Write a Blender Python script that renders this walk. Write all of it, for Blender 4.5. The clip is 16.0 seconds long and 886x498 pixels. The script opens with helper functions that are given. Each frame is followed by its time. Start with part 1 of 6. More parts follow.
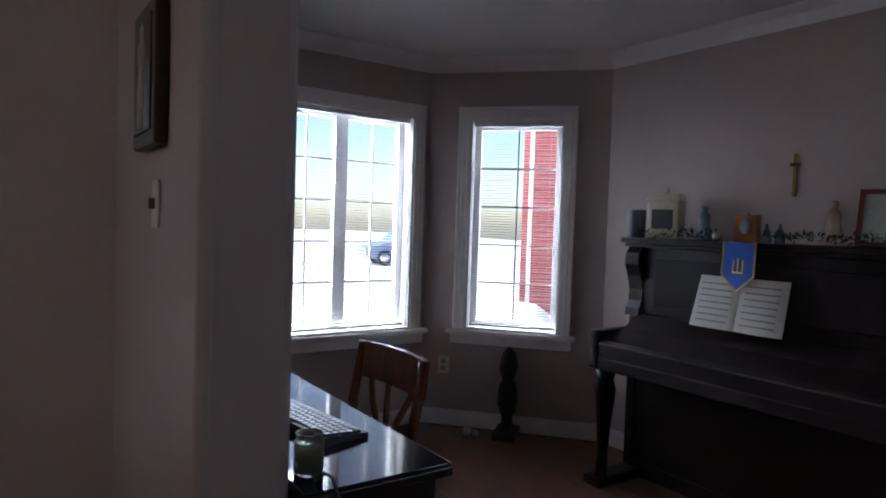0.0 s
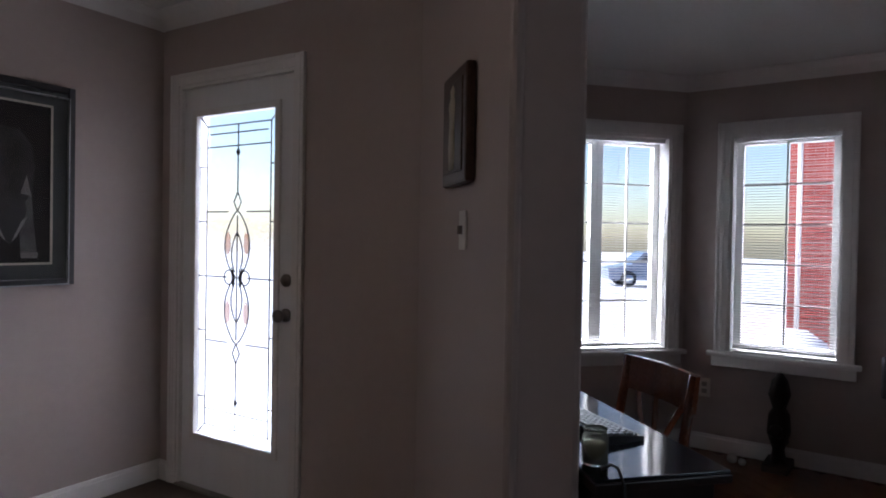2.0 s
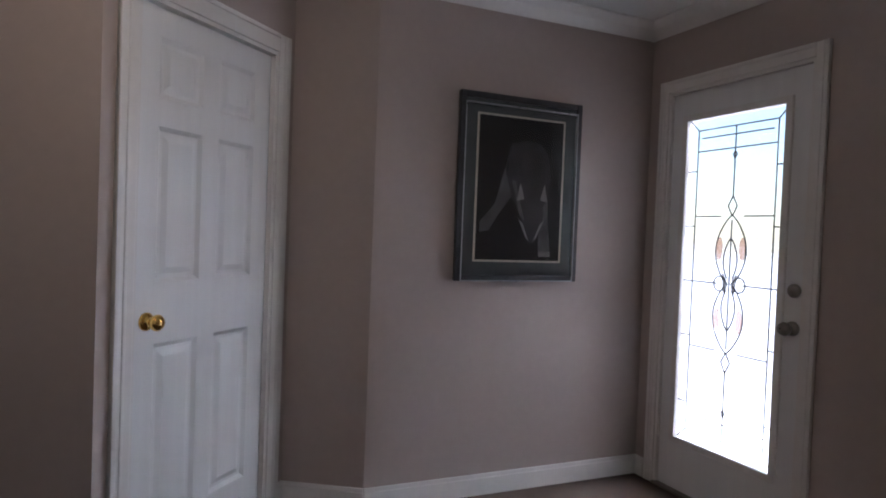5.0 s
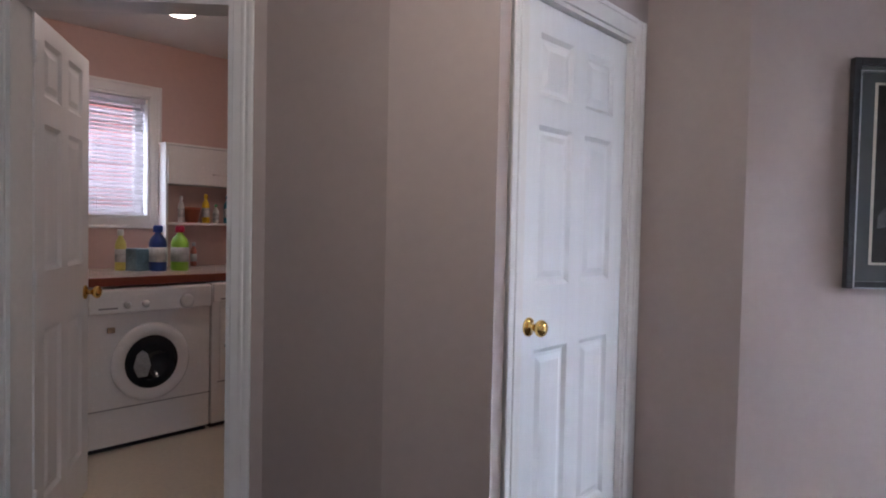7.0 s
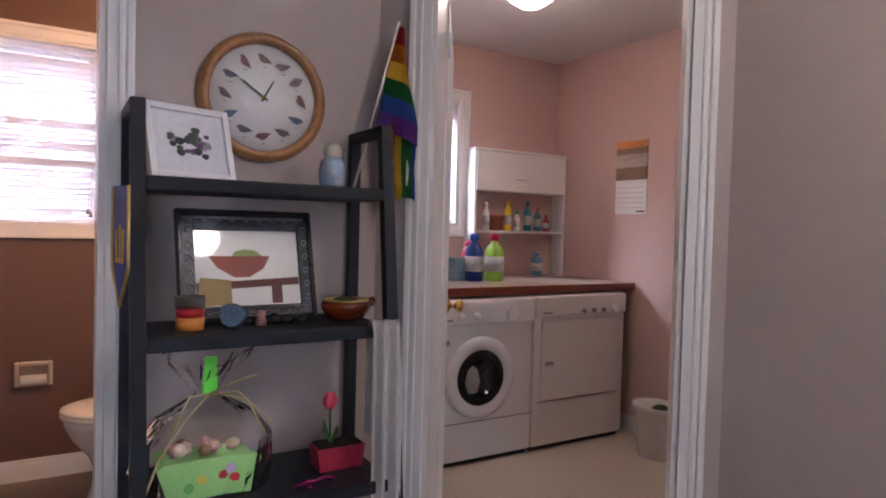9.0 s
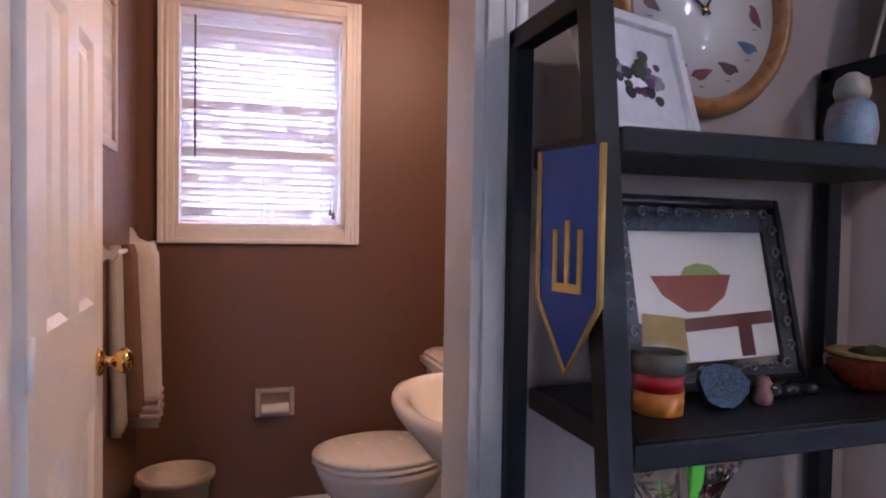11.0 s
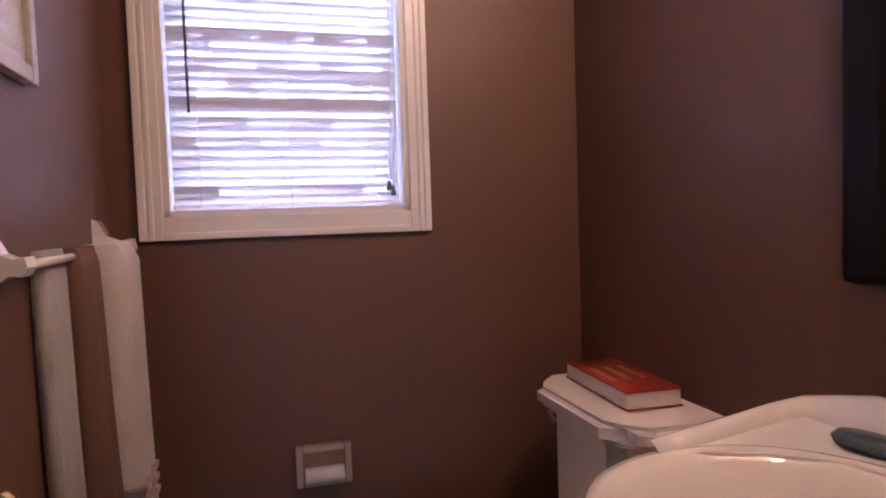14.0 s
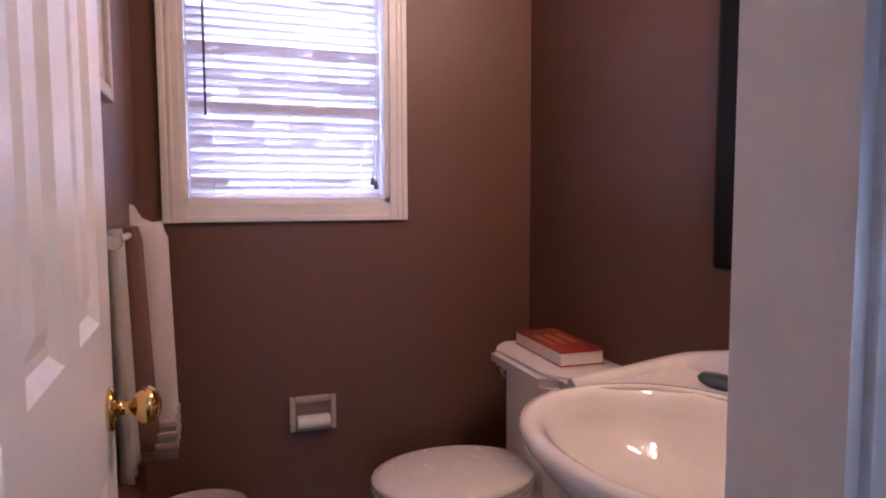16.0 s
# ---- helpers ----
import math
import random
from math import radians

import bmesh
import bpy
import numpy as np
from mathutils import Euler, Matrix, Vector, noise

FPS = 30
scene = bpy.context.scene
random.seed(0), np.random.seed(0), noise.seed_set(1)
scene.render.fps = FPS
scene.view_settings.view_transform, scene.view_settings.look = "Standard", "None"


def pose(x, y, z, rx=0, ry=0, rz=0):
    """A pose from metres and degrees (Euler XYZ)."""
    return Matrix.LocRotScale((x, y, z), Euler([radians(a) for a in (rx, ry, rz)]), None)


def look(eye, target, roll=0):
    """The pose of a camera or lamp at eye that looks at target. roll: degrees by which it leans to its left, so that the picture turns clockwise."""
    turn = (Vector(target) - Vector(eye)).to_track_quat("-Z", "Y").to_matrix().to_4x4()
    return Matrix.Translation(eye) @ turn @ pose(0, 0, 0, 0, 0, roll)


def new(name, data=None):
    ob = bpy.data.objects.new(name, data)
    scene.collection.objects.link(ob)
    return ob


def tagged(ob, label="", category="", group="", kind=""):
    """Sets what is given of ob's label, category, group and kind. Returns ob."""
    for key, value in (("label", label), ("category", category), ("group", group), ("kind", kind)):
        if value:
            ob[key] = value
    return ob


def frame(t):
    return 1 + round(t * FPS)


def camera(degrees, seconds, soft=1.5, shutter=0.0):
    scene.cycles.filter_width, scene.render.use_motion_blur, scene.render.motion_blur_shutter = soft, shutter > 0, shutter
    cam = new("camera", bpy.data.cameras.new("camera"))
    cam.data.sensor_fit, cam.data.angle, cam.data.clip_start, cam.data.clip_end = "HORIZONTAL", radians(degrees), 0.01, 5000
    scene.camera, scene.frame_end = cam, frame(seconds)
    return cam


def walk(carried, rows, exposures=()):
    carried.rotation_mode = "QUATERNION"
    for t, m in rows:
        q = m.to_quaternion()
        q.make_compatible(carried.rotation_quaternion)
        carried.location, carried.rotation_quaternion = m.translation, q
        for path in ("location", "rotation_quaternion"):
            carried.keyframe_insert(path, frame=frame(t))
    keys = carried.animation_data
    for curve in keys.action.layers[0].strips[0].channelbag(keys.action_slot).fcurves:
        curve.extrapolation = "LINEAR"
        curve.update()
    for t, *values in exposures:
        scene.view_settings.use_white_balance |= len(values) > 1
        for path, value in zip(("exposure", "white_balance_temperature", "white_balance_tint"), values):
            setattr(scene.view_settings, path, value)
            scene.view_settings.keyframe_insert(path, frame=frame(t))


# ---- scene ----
PATH = [
    (0, (-0.094, 0.765, 1.305), (1.043, 2.409, 1.229), 1.9),
    (0.5, (-0.142, 0.717, 1.304), (0.851, 2.451, 1.232), 1.1),
    (1, (-0.188, 0.674, 1.305), (0.645, 2.491, 1.248), 0.6),
    (1.5, (-0.233, 0.631, 1.305), (0.423, 2.520, 1.268), 0.6),
    (2, (-0.284, 0.606, 1.303), (0.182, 2.551, 1.274), 1.0),
    (2.5, (-0.351, 0.598, 1.302), (-0.077, 2.579, 1.278), 1.5),
    (3, (-0.437, 0.592, 1.303), (-0.355, 2.590, 1.274), 2.0),
    (3.5, (-0.519, 0.591, 1.305), (-0.639, 2.587, 1.274), 2.4),
    (4, (-0.590, 0.584, 1.306), (-0.903, 2.559, 1.268), 2.5),
    (6.5, (-1.088, 0.536, 1.266), (-2.295, 2.130, 1.204), 1.4),
    (7, (-1.263, 0.487, 1.269), (-2.594, 1.979, 1.205), 1.2),
    (7.5, (-1.455, 0.406, 1.270), (-2.909, 1.779, 1.214), 1.2),
    (8, (-1.646, 0.328, 1.261), (-3.197, 1.589, 1.196), 1.2),
    (8.5, (-1.860, 0.238, 1.267), (-3.498, 1.383, 1.204), 1.3),
    (9, (-2.087, 0.138, 1.272), (-3.798, 1.170, 1.210), 1.5),
    (9.5, (-2.318, 0.019, 1.270), (-4.096, 0.934, 1.212), 1.6),
    (10, (-2.535, -0.068, 1.253), (-4.365, 0.737, 1.200), 1.5),
    (12.5, (-3.659, -0.134, 1.250), (-5.599, 0.344, 1.173), -0.3),
    (13, (-3.801, -0.101, 1.247), (-5.741, 0.380, 1.177), -0.8),
    (13.5, (-3.882, -0.095, 1.234), (-5.815, 0.411, 1.155), -1.4),
    (14, (-3.901, -0.102, 1.220), (-5.821, 0.447, 1.117), -1.9),
    (14.5, (-3.866, -0.122, 1.221), (-5.772, 0.472, 1.093), -2.1),
    (15, (-3.788, -0.150, 1.222), (-5.682, 0.476, 1.075), -1.8),
    (15.5, (-3.681, -0.194, 1.230), (-5.565, 0.459, 1.075), -1.1),
    (16, (-3.560, -0.249, 1.248), (-5.440, 0.418, 1.095), -0.2),
]
cam = camera(69.3, 16.0, soft=1.9)
walk(cam, [(t, look(eye, target, roll)) for t, eye, target, roll in PATH],
     exposures=[(0.0, 1.0, 5600, 14), (1.0, 0.8, 5700, 15), (2.0, 0.65, 5900, 15), (4.2, 0.7, 6000, 14), (6.3, 1.85, 5600, 14), (7.0, 2.05, 5600, 14), (8.0, 2.45, 5600, 16),
                (9.0, 2.8, 5700, 20), (10.2, 2.7, 5500, 24), (12.3, 2.2, 4950, 26), (14.5, 2.3, 4950, 26), (16.0, 2.4, 4800, 28)])

# ---------------------------------------------------------------- light
world = bpy.data.worlds.new("sky")
scene.world = world
world.use_nodes = True
wn, wl = world.node_tree.nodes, world.node_tree.links
sky = wn.new("ShaderNodeTexSky")
sky.sky_type, sky.sun_disc = 'NISHITA', False
sky.sun_elevation, sky.sun_rotation = radians(32), radians(300)
wl.new(sky.outputs[0], wn["Background"].inputs[0])
wn["Background"].inputs[1].default_value = 0.15


def lamp(name, kind, m, energy, color=(1, 1, 1), **kw):
    data = bpy.data.lights.new(name, kind)
    data.energy, data.color = energy, color
    for k, v in kw.items():
        if k == "size":
            data.size = v
        elif k == "size_y":
            data.shape, data.size_y = 'RECTANGLE', v
        elif k == "soft":
            data.shadow_soft_size = v
        elif k == "angle":
            data.angle = v
    ob = new(name, data)
    ob.matrix_world = m
    return ob


lamp("sun", 'SUN', look((0, 0, 10), (4.5, -3.0, 5.0)), 5.0, (1.0, 0.95, 0.88), angle=radians(0.5))

# ---------------------------------------------------------------- materials
MATS = {}


def mat(name, color, rough=0.6, metal=0.0, var=0.08, scale=6.0, bump=0.0, bscale=120.0, coat=0.0, trans=0.0, emit=None, stretch=None, dark=None, ior=1.45, spec=0.5):
    if name in MATS:
        return MATS[name]
    m = bpy.data.materials.new(name)
    m.use_nodes = True
    n, l = m.node_tree.nodes, m.node_tree.links
    b = n["Principled BSDF"]
    b.inputs["Roughness"].default_value, b.inputs["Metallic"].default_value = rough, metal
    b.inputs["Coat Weight"].default_value = coat
    b.inputs["Transmission Weight"].default_value = trans
    b.inputs["IOR"].default_value = ior
    b.inputs["Specular IOR Level"].default_value = spec
    b.inputs["Base Color"].default_value = (*color, 1)
    if emit:
        b.inputs["Emission Color"].default_value, b.inputs["Emission Strength"].default_value = (*emit[0], 1), emit[1]
    tc = n.new("ShaderNodeTexCoord")
    src = tc.outputs["Object"]
    if stretch:
        mp = n.new("ShaderNodeMapping")
        mp.inputs["Scale"].default_value = stretch
        l.new(src, mp.inputs[0])
        src = mp.outputs[0]
    if var:
        t1, t2 = n.new("ShaderNodeTexNoise"), n.new("ShaderNodeTexNoise")
        t1.inputs["Scale"].default_value, t2.inputs["Scale"].default_value = scale * 0.25, scale * 8
        t1.inputs["Detail"].default_value = t2.inputs["Detail"].default_value = 5
        l.new(src, t1.inputs["Vector"]), l.new(src, t2.inputs["Vector"])
        add = n.new("ShaderNodeMath")
        add.operation = 'ADD'
        l.new(t1.outputs[0], add.inputs[0]), l.new(t2.outputs[0], add.inputs[1])
        mr = n.new("ShaderNodeMapRange")
        mr.inputs["From Min"].default_value, mr.inputs["From Max"].default_value = 0.6, 1.4
        l.new(add.outputs[0], mr.inputs[0])
        mix = n.new("ShaderNodeMix")
        mix.data_type = 'RGBA'
        d = dark or tuple(c * (1 - 2 * var) for c in color)
        mix.inputs["A"].default_value = (*d, 1)
        mix.inputs["B"].default_value = (*[min(1, c * (1 + var)) for c in color], 1)
        l.new(mr.outputs[0], mix.inputs["Factor"])
        l.new(mix.outputs["Result"], b.inputs["Base Color"])
        rr = n.new("ShaderNodeMapRange")
        rr.inputs["To Min"].default_value, rr.inputs["To Max"].default_value = max(0.02, rough - 0.08), min(1, rough + 0.08)
        l.new(t2.outputs[0], rr.inputs[0]), l.new(rr.outputs[0], b.inputs["Roughness"])
    if bump:
        t3, bp = n.new("ShaderNodeTexNoise"), n.new("ShaderNodeBump")
        t3.inputs["Scale"].default_value = bscale
        l.new(src, t3.inputs["Vector"]), l.new(t3.outputs[0], bp.inputs["Height"])
        bp.inputs["Strength"].default_value, bp.inputs["Distance"].default_value = bump, 0.004
        l.new(bp.outputs[0], b.inputs["Normal"])
    MATS[name] = m
    return m


PAINT = mat("greige_paint", (0.435, 0.365, 0.335), 0.55, var=0.03, scale=3, bump=0.12, bscale=260)
PINK = mat("pink_paint", (0.60, 0.42, 0.37), 0.5, var=0.03, scale=3, bump=0.12, bscale=260)
BROWN = mat("brown_paint", (0.155, 0.082, 0.056), 0.45, var=0.04, scale=3, bump=0.12, bscale=260)
CEIL = mat("ceiling_paint", (0.74, 0.73, 0.71), 0.9, var=0.03, bump=0.5, bscale=160)
TRIM = mat("white_trim", (0.78, 0.76, 0.74), 0.32, var=0.03, scale=4)
DOORW = mat("white_door", (0.80, 0.80, 0.80), 0.35, var=0.03, scale=4, bump=0.06, bscale=40, stretch=(30, 30, 2))
WOODF = mat("hardwood", (0.13, 0.042, 0.018), 0.32, var=0.25, scale=2, stretch=(1, 9, 1), coat=0.3)
TILE = mat("cream_vinyl", (0.62, 0.55, 0.44), 0.35, var=0.06, scale=5)
BTILE = mat("brown_vinyl", (0.20, 0.13, 0.085), 0.35, var=0.12, scale=5)
SLATE = mat("foyer_tile", (0.085, 0.055, 0.04), 0.62, var=0.2, scale=4)
GLASS = mat("clear_glass", (1, 1, 1), 0.0, var=0, trans=1.0)
LEAD = mat("lead_came", (0.03, 0.03, 0.035), 0.5, 0.6, var=0.05)
BLIND = mat("blind_vinyl", (0.82, 0.80, 0.80), 0.45, var=0.02)
BRASS = mat("brass", (0.80, 0.52, 0.16), 0.14, 1.0, var=0.03)
NICKEL = mat("dull_nickel", (0.30, 0.27, 0.24), 0.3, 1.0, var=0.05)
CHROME = mat("chrome", (0.8, 0.8, 0.8), 0.06, 1.0, var=0.02)
EBONY = mat("black_wood", (0.010, 0.006, 0.0055), 0.36, var=0.25, scale=5, stretch=(2, 1, 12), coat=0.05, spec=0.35)
CHERRY = mat("cherry_wood", (0.16, 0.05, 0.022), 0.25, var=0.3, scale=5, stretch=(2, 10, 2), coat=0.3)
BLACK = mat("black_steel", (0.016, 0.018, 0.024), 0.5, 0.0, var=0.12, scale=12, spec=0.3)
PLASTB = mat("black_plastic", (0.015, 0.015, 0.017), 0.4, var=0.1)
CERAMIC = mat("white_ceramic", (0.80, 0.77, 0.74), 0.09, var=0.015, coat=0.5)
ENAMEL = mat("white_enamel", (0.78, 0.76, 0.73), 0.25, var=0.02)
PAPER = mat("paper", (0.80, 0.77, 0.72), 0.8, var=0.05)
SNOW = mat("snow", (0.86, 0.88, 0.92), 0.8, var=0.05, scale=2, bump=0.5, bscale=6)
BRICK = mat("red_brick", (0.40, 0.11, 0.085), 0.85, var=0.3, scale=8)
MORTAR = mat("mortar", (0.42, 0.34, 0.31), 0.9, var=0.1)

# ---------------------------------------------------------------- mesh tools


def bx(bm, x0, y0, z0, x1, y1, z1, bev=0.0, m=None):
    r = bmesh.ops.create_cube(bm, size=1.0, matrix=Matrix.LocRotScale(((x0 + x1) / 2, (y0 + y1) / 2, (z0 + z1) / 2), None, (abs(x1 - x0), abs(y1 - y0), abs(z1 - z0))))
    vs = r["verts"]
    if bev:
        es = {e for v in vs for e in v.link_edges}
        o = bmesh.ops.bevel(bm, geom=list(es), offset=bev, segments=2, affect='EDGES', profile=0.6)
        vs = list({v for fc in o["faces"] for v in fc.verts} | {v for v in vs if v.is_valid})
    if m is not None:
        bmesh.ops.transform(bm, matrix=m, verts=vs)
    return bm


def B(x0, y0, z0, x1, y1, z1, bev=0.0):
    return bx(bmesh.new(), x0, y0, z0, x1, y1, z1, bev)


def lathe(bm, prof, n=32, m=None, sx=1.0, sy=1.0):
    rings = []
    for r, z in prof:
        ring = [bm.verts.new((sx * r * math.cos(2 * math.pi * i / n), sy * r * math.sin(2 * math.pi * i / n), z)) for i in range(n)]
        rings.append(ring)
    for a, b in zip(rings, rings[1:]):
        for i in range(n):
            bm.faces.new((a[i], a[(i + 1) % n], b[(i + 1) % n], b[i]))
    for ring, flip in ((rings[0], True), (rings[-1], False)):
        bm.faces.new(ring[::-1] if flip else ring)
    if m is not None:
        bmesh.ops.transform(bm, matrix=m, verts=[v for r in rings for v in r])
    for fc in bm.faces:
        fc.smooth = True
    return bm


def L(prof, n=32, m=None, sx=1.0, sy=1.0):
    return lathe(bmesh.new(), prof, n, m, sx, sy)


def tube(bm, pts, r, n=8, flat=1.0):
    pts = [Vector(p) for p in pts]
    rings = []
    for i, p in enumerate(pts):
        d = (pts[min(i + 1, len(pts) - 1)] - pts[max(i - 1, 0)]).normalized()
        a = d.orthogonal().normalized() if i == 0 else (a - d * a.dot(d)).normalized()
        c = d.cross(a)
        rr = r[i] if isinstance(r, (list, tuple)) else r
        rings.append([bm.verts.new(p + rr * (math.cos(2 * math.pi * k / n) * a + flat * math.sin(2 * math.pi * k / n) * c)) for k in range(n)])
    for a2, b2 in zip(rings, rings[1:]):
        for i in range(n):
            fc = bm.faces.new((a2[i], a2[(i + 1) % n], b2[(i + 1) % n], b2[i]))
            fc.smooth = True
    bm.faces.new(rings[0][::-1]), bm.faces.new(rings[-1])
    return bm


def prism(bm, poly, z0, z1, m=None):
    a = [bm.verts.new((x, y, z0)) for x, y in poly]
    b = [bm.verts.new((x, y, z1)) for x, y in poly]
    n = len(poly)
    for i in range(n):
        bm.faces.new((a[i], a[(i + 1) % n], b[(i + 1) % n], b[i]))
    bm.faces.new(a[::-1]), bm.faces.new(b)
    if m is not None:
        bmesh.ops.transform(bm, matrix=m, verts=a + b)
    return bm


def PR(poly, z0, z1, m=None):
    return prism(bmesh.new(), poly, z0, z1, m)


def part(name, bm, material, parent=None, label=""):
    bmesh.ops.recalc_face_normals(bm, faces=bm.faces)
    me = bpy.data.meshes.new(name)
    bm.to_mesh(me)
    bm.free()
    me.materials.append(material)
    ob = new(name, me)
    if parent is not None:
        ob.parent = parent
    if label:
        ob["label"] = label
    return ob


def thing(name, m, label, category, group="", kind=""):
    ob = new(name)
    ob.matrix_world = m
    ob.empty_display_size = 0.1
    return tagged(ob, label, category, group, kind)


def solo(name, bm, material, m, label, category, group="", kind=""):
    ob = part(name, bm, material)
    ob.matrix_world = m
    return tagged(ob, label, category, group, kind)


def along(p0, p1, s=0.0, z=0.0):
    """Local frame of a wall: x along it from p0 to p1, the room on the side of -y."""
    a = math.atan2(p1[1] - p0[1], p1[0] - p0[0])
    return Matrix.Translation((p0[0], p0[1], z)) @ Matrix.Rotation(a, 4, 'Z') @ Matrix.Translation((s, 0, 0))


def dist(p0, p1):
    return math.hypot(p1[0] - p0[0], p1[1] - p0[1])


H = 2.46


def wall(name, p0, p1, openings=(), material=None, thick=0.12, label="", top=H, base=True, back=None):
    """A wall with real openings (s0, s1, z0, z1); the baseboard runs on its room side between the floor openings."""
    n = dist(p0, p1)
    bm = bmesh.new()
    s = 0.0
    for s0, s1, z0, z1 in sorted(openings):
        if s0 > s:
            bx(bm, s, 0, 0, s0, thick, top)
        if z0 > 0:
            bx(bm, s0, 0, 0, s1, thick, z0)
        if z1 < top:
            bx(bm, s0, 0, z1, s1, thick, top)
        s = s1
    if s < n:
        bx(bm, s, 0, 0, n, thick, top)
    w = solo(name, bm, material or PAINT, along(p0, p1), label, "wall", kind="structure")
    if base:
        s = 0.0
        for s0, s1, z0, z1 in sorted(o for o in openings if o[2] == 0) + [(n, n, 0, 0)]:
            if s0 - s > 0.12:
                a, b = (s + 0.075 if s else 0.0), (s0 - 0.075 if s0 < n else n)
                if b > a + 0.02:
                    k = bmesh.new()
                    bx(k, a, -0.014, 0, b, 0, 0.085, 0.002)
                    bx(k, a, -0.009, 0.085, b, 0, 0.105, 0.003)
                    part("baseboard", k, TRIM, w)
            s = s1
    return w


def casing(p0, p1, s0, s1, z0, z1, name, width=0.07, depth=0.12, sill=False, apron=False, both=True):
    """Mitred casing with a raised outer bead around an opening, and the lining of its reveal."""
    t = thing(name, along(p0, p1), "white painted wooden casing around the opening", "trim", kind="structure")
    for a, b, c, d in ((s0 - width, s0, z0 - (0 if z0 == 0 else width), z1 + width), (s1, s1 + width, z0 - (0 if z0 == 0 else width), z1 + width), (s0, s1, z1, z1 + width)) + (((s0, s1, z0 - width, z0),) if z0 > 0 else ()):
        for side in ((-1, 1) if both else (-1,)):
            k = bmesh.new()
            y0 = 0 if side < 0 else depth
            bx(k, a, y0, c, b, y0 + side * 0.014, d, 0.003)
            if b - a < d - c:
                e = a if a < s0 - 0.01 else b - 0.02
                bx(k, e, y0, c, e + 0.02, y0 + side * 0.02, d, 0.005)
            else:
                bx(k, a, y0, (d - 0.02 if c >= z1 else c), b, y0 + side * 0.02, (d if c >= z1 else c + 0.02), 0.005)
            if b - a < d - c:
                bx(k, (a + b) / 2 - 0.006, y0, c, (a + b) / 2 + 0.008, y0 + side * 0.0185, d, 0.004)
            part("casing_board", k, TRIM, t)
    k = bmesh.new()
    bx(k, s0 - 0.002, -0.004, z0, s0 + 0.016, depth + 0.004, z1)
    bx(k, s1 - 0.016, -0.004, z0, s1 + 0.002, depth + 0.004, z1)
    bx(k, s0, -0.004, z1 - 0.016, s1, depth + 0.004, z1 + 0.002)
    if z0 > 0:
        bx(k, s0, -0.004, z0 - 0.002, s1, depth + 0.004, z0 + 0.016)
    part("jamb", k, TRIM, t)
    if sill:
        k = bx(bmesh.new(), s0 - width - 0.035, -0.06, z0 - 0.02, s1 + width + 0.035, 0.0, z0 + 0.008, 0.008)
        bx(k, s0 - width - 0.01, -0.03, z0 - 0.085, s1 + width + 0.01, -0.015, z0 - 0.02, 0.004)
        part("window_sill", k, TRIM, t)
    return t


# ---------------------------------------------------------------- plan
A0, A1 = (-3.93, -2.5), (-3.93, 1.0)            # wall with the clock, bathroom door
B0, B1 = A1, (-3.20, 1.73)                      # slanted wall with the laundry door
C1, C2 = (-2.75, 1.88), (-2.46, 2.07)
D1 = (-2.46, 3.105)                             # closet wall ends
E1 = (-2.07, 3.19)
F1 = (-0.947, 4.285)                            # corner at the front door
G1 = (0.22, 3.118)
BAY0, BAY1, BAY2 = (0.40, 4.27), (2.20, 4.27), (2.955, 3.42)
S1 = (2.955, -2.5)

BATH = (2.07, 2.742, 0.0, 2.03)
solo("floor", B(-3.93, -2.6, -0.12, 3.05, 4.4, 0.0), SLATE, Matrix.Identity(4), "dark brown floor tiles in the hall", "floor", kind="structure")
solo("floor_laundry", B(-5.75, 0.98, -0.12, -3.932, 3.42, 0.002), TILE, Matrix.Identity(4), "cream vinyl floor of the laundry", "floor", kind="structure")
solo("floor_bath", B(-5.75, -0.62, -0.12, -3.932, 0.978, 0.002), BTILE, Matrix.Identity(4), "brown vinyl floor of the bathroom", "floor", kind="structure")
solo("ceiling", B(-3.99, -2.6, H, 3.1, 4.45, H + 0.1), CEIL, Matrix.Identity(4), "white textured ceiling", "ceiling", kind="structure")
solo("ceiling_laundry", B(-5.9, -0.7, H + 0.05, -3.2, 3.45, H + 0.15), CEIL, Matrix.Identity(4), "white ceiling of the side rooms", "ceiling", kind="structure")

wall("wall_clock", A0, A1, [BATH], label="pale greige painted wall")
wall("wall_laundry_door", B0, B1, [(0.17, 0.92, 0, 2.03)], label="greige painted slanted wall with a doorway")
wall("wall_jog_1", B1, C1, label="greige painted wall")
wall("wall_jog_2", C1, C2, label="greige painted wall", base=False)
wall("wall_closet", C2, D1, [(0.135, 0.905, 0, 2.06)], label="greige painted wall with the closet door")
wall("wall_jog_3", D1, E1, label="greige painted wall")
wall("wall_picture", E1, F1, label="greige painted wall behind the framed picture")
fd0 = dist(F1, G1)
wall("wall_front", F1, G1, [(0.145, 0.97, 0, 2.075)], label="greige painted wall with the front door", thick=0.16)
PEND = [(0.22, 3.3), (0.22, 2.062), (0.216, 2.054), (0.214, 2.042), (0.217, 2.032), (0.226, 2.026), (0.238, 2.027), (0.246, 2.032), (0.385, 2.024), (0.398, 2.027), (0.408, 2.036), (0.41, 2.05), (0.41, 3.3)]
part_wall = solo("wall_partition", PR(PEND, 0, H), PAINT, Matrix.Identity(4), "greige painted partition with rounded corner beads", "wall", kind="structure")
bm = bmesh.new()
bx(bm, 0.206, 2.06, 0, 0.22, 3.1, 0.1, 0.003)
part("baseboard", bm, TRIM, part_wall)
wall("wall_living_west", (0.40, 3.25), BAY0, label="taupe painted wall", thick=0.1)
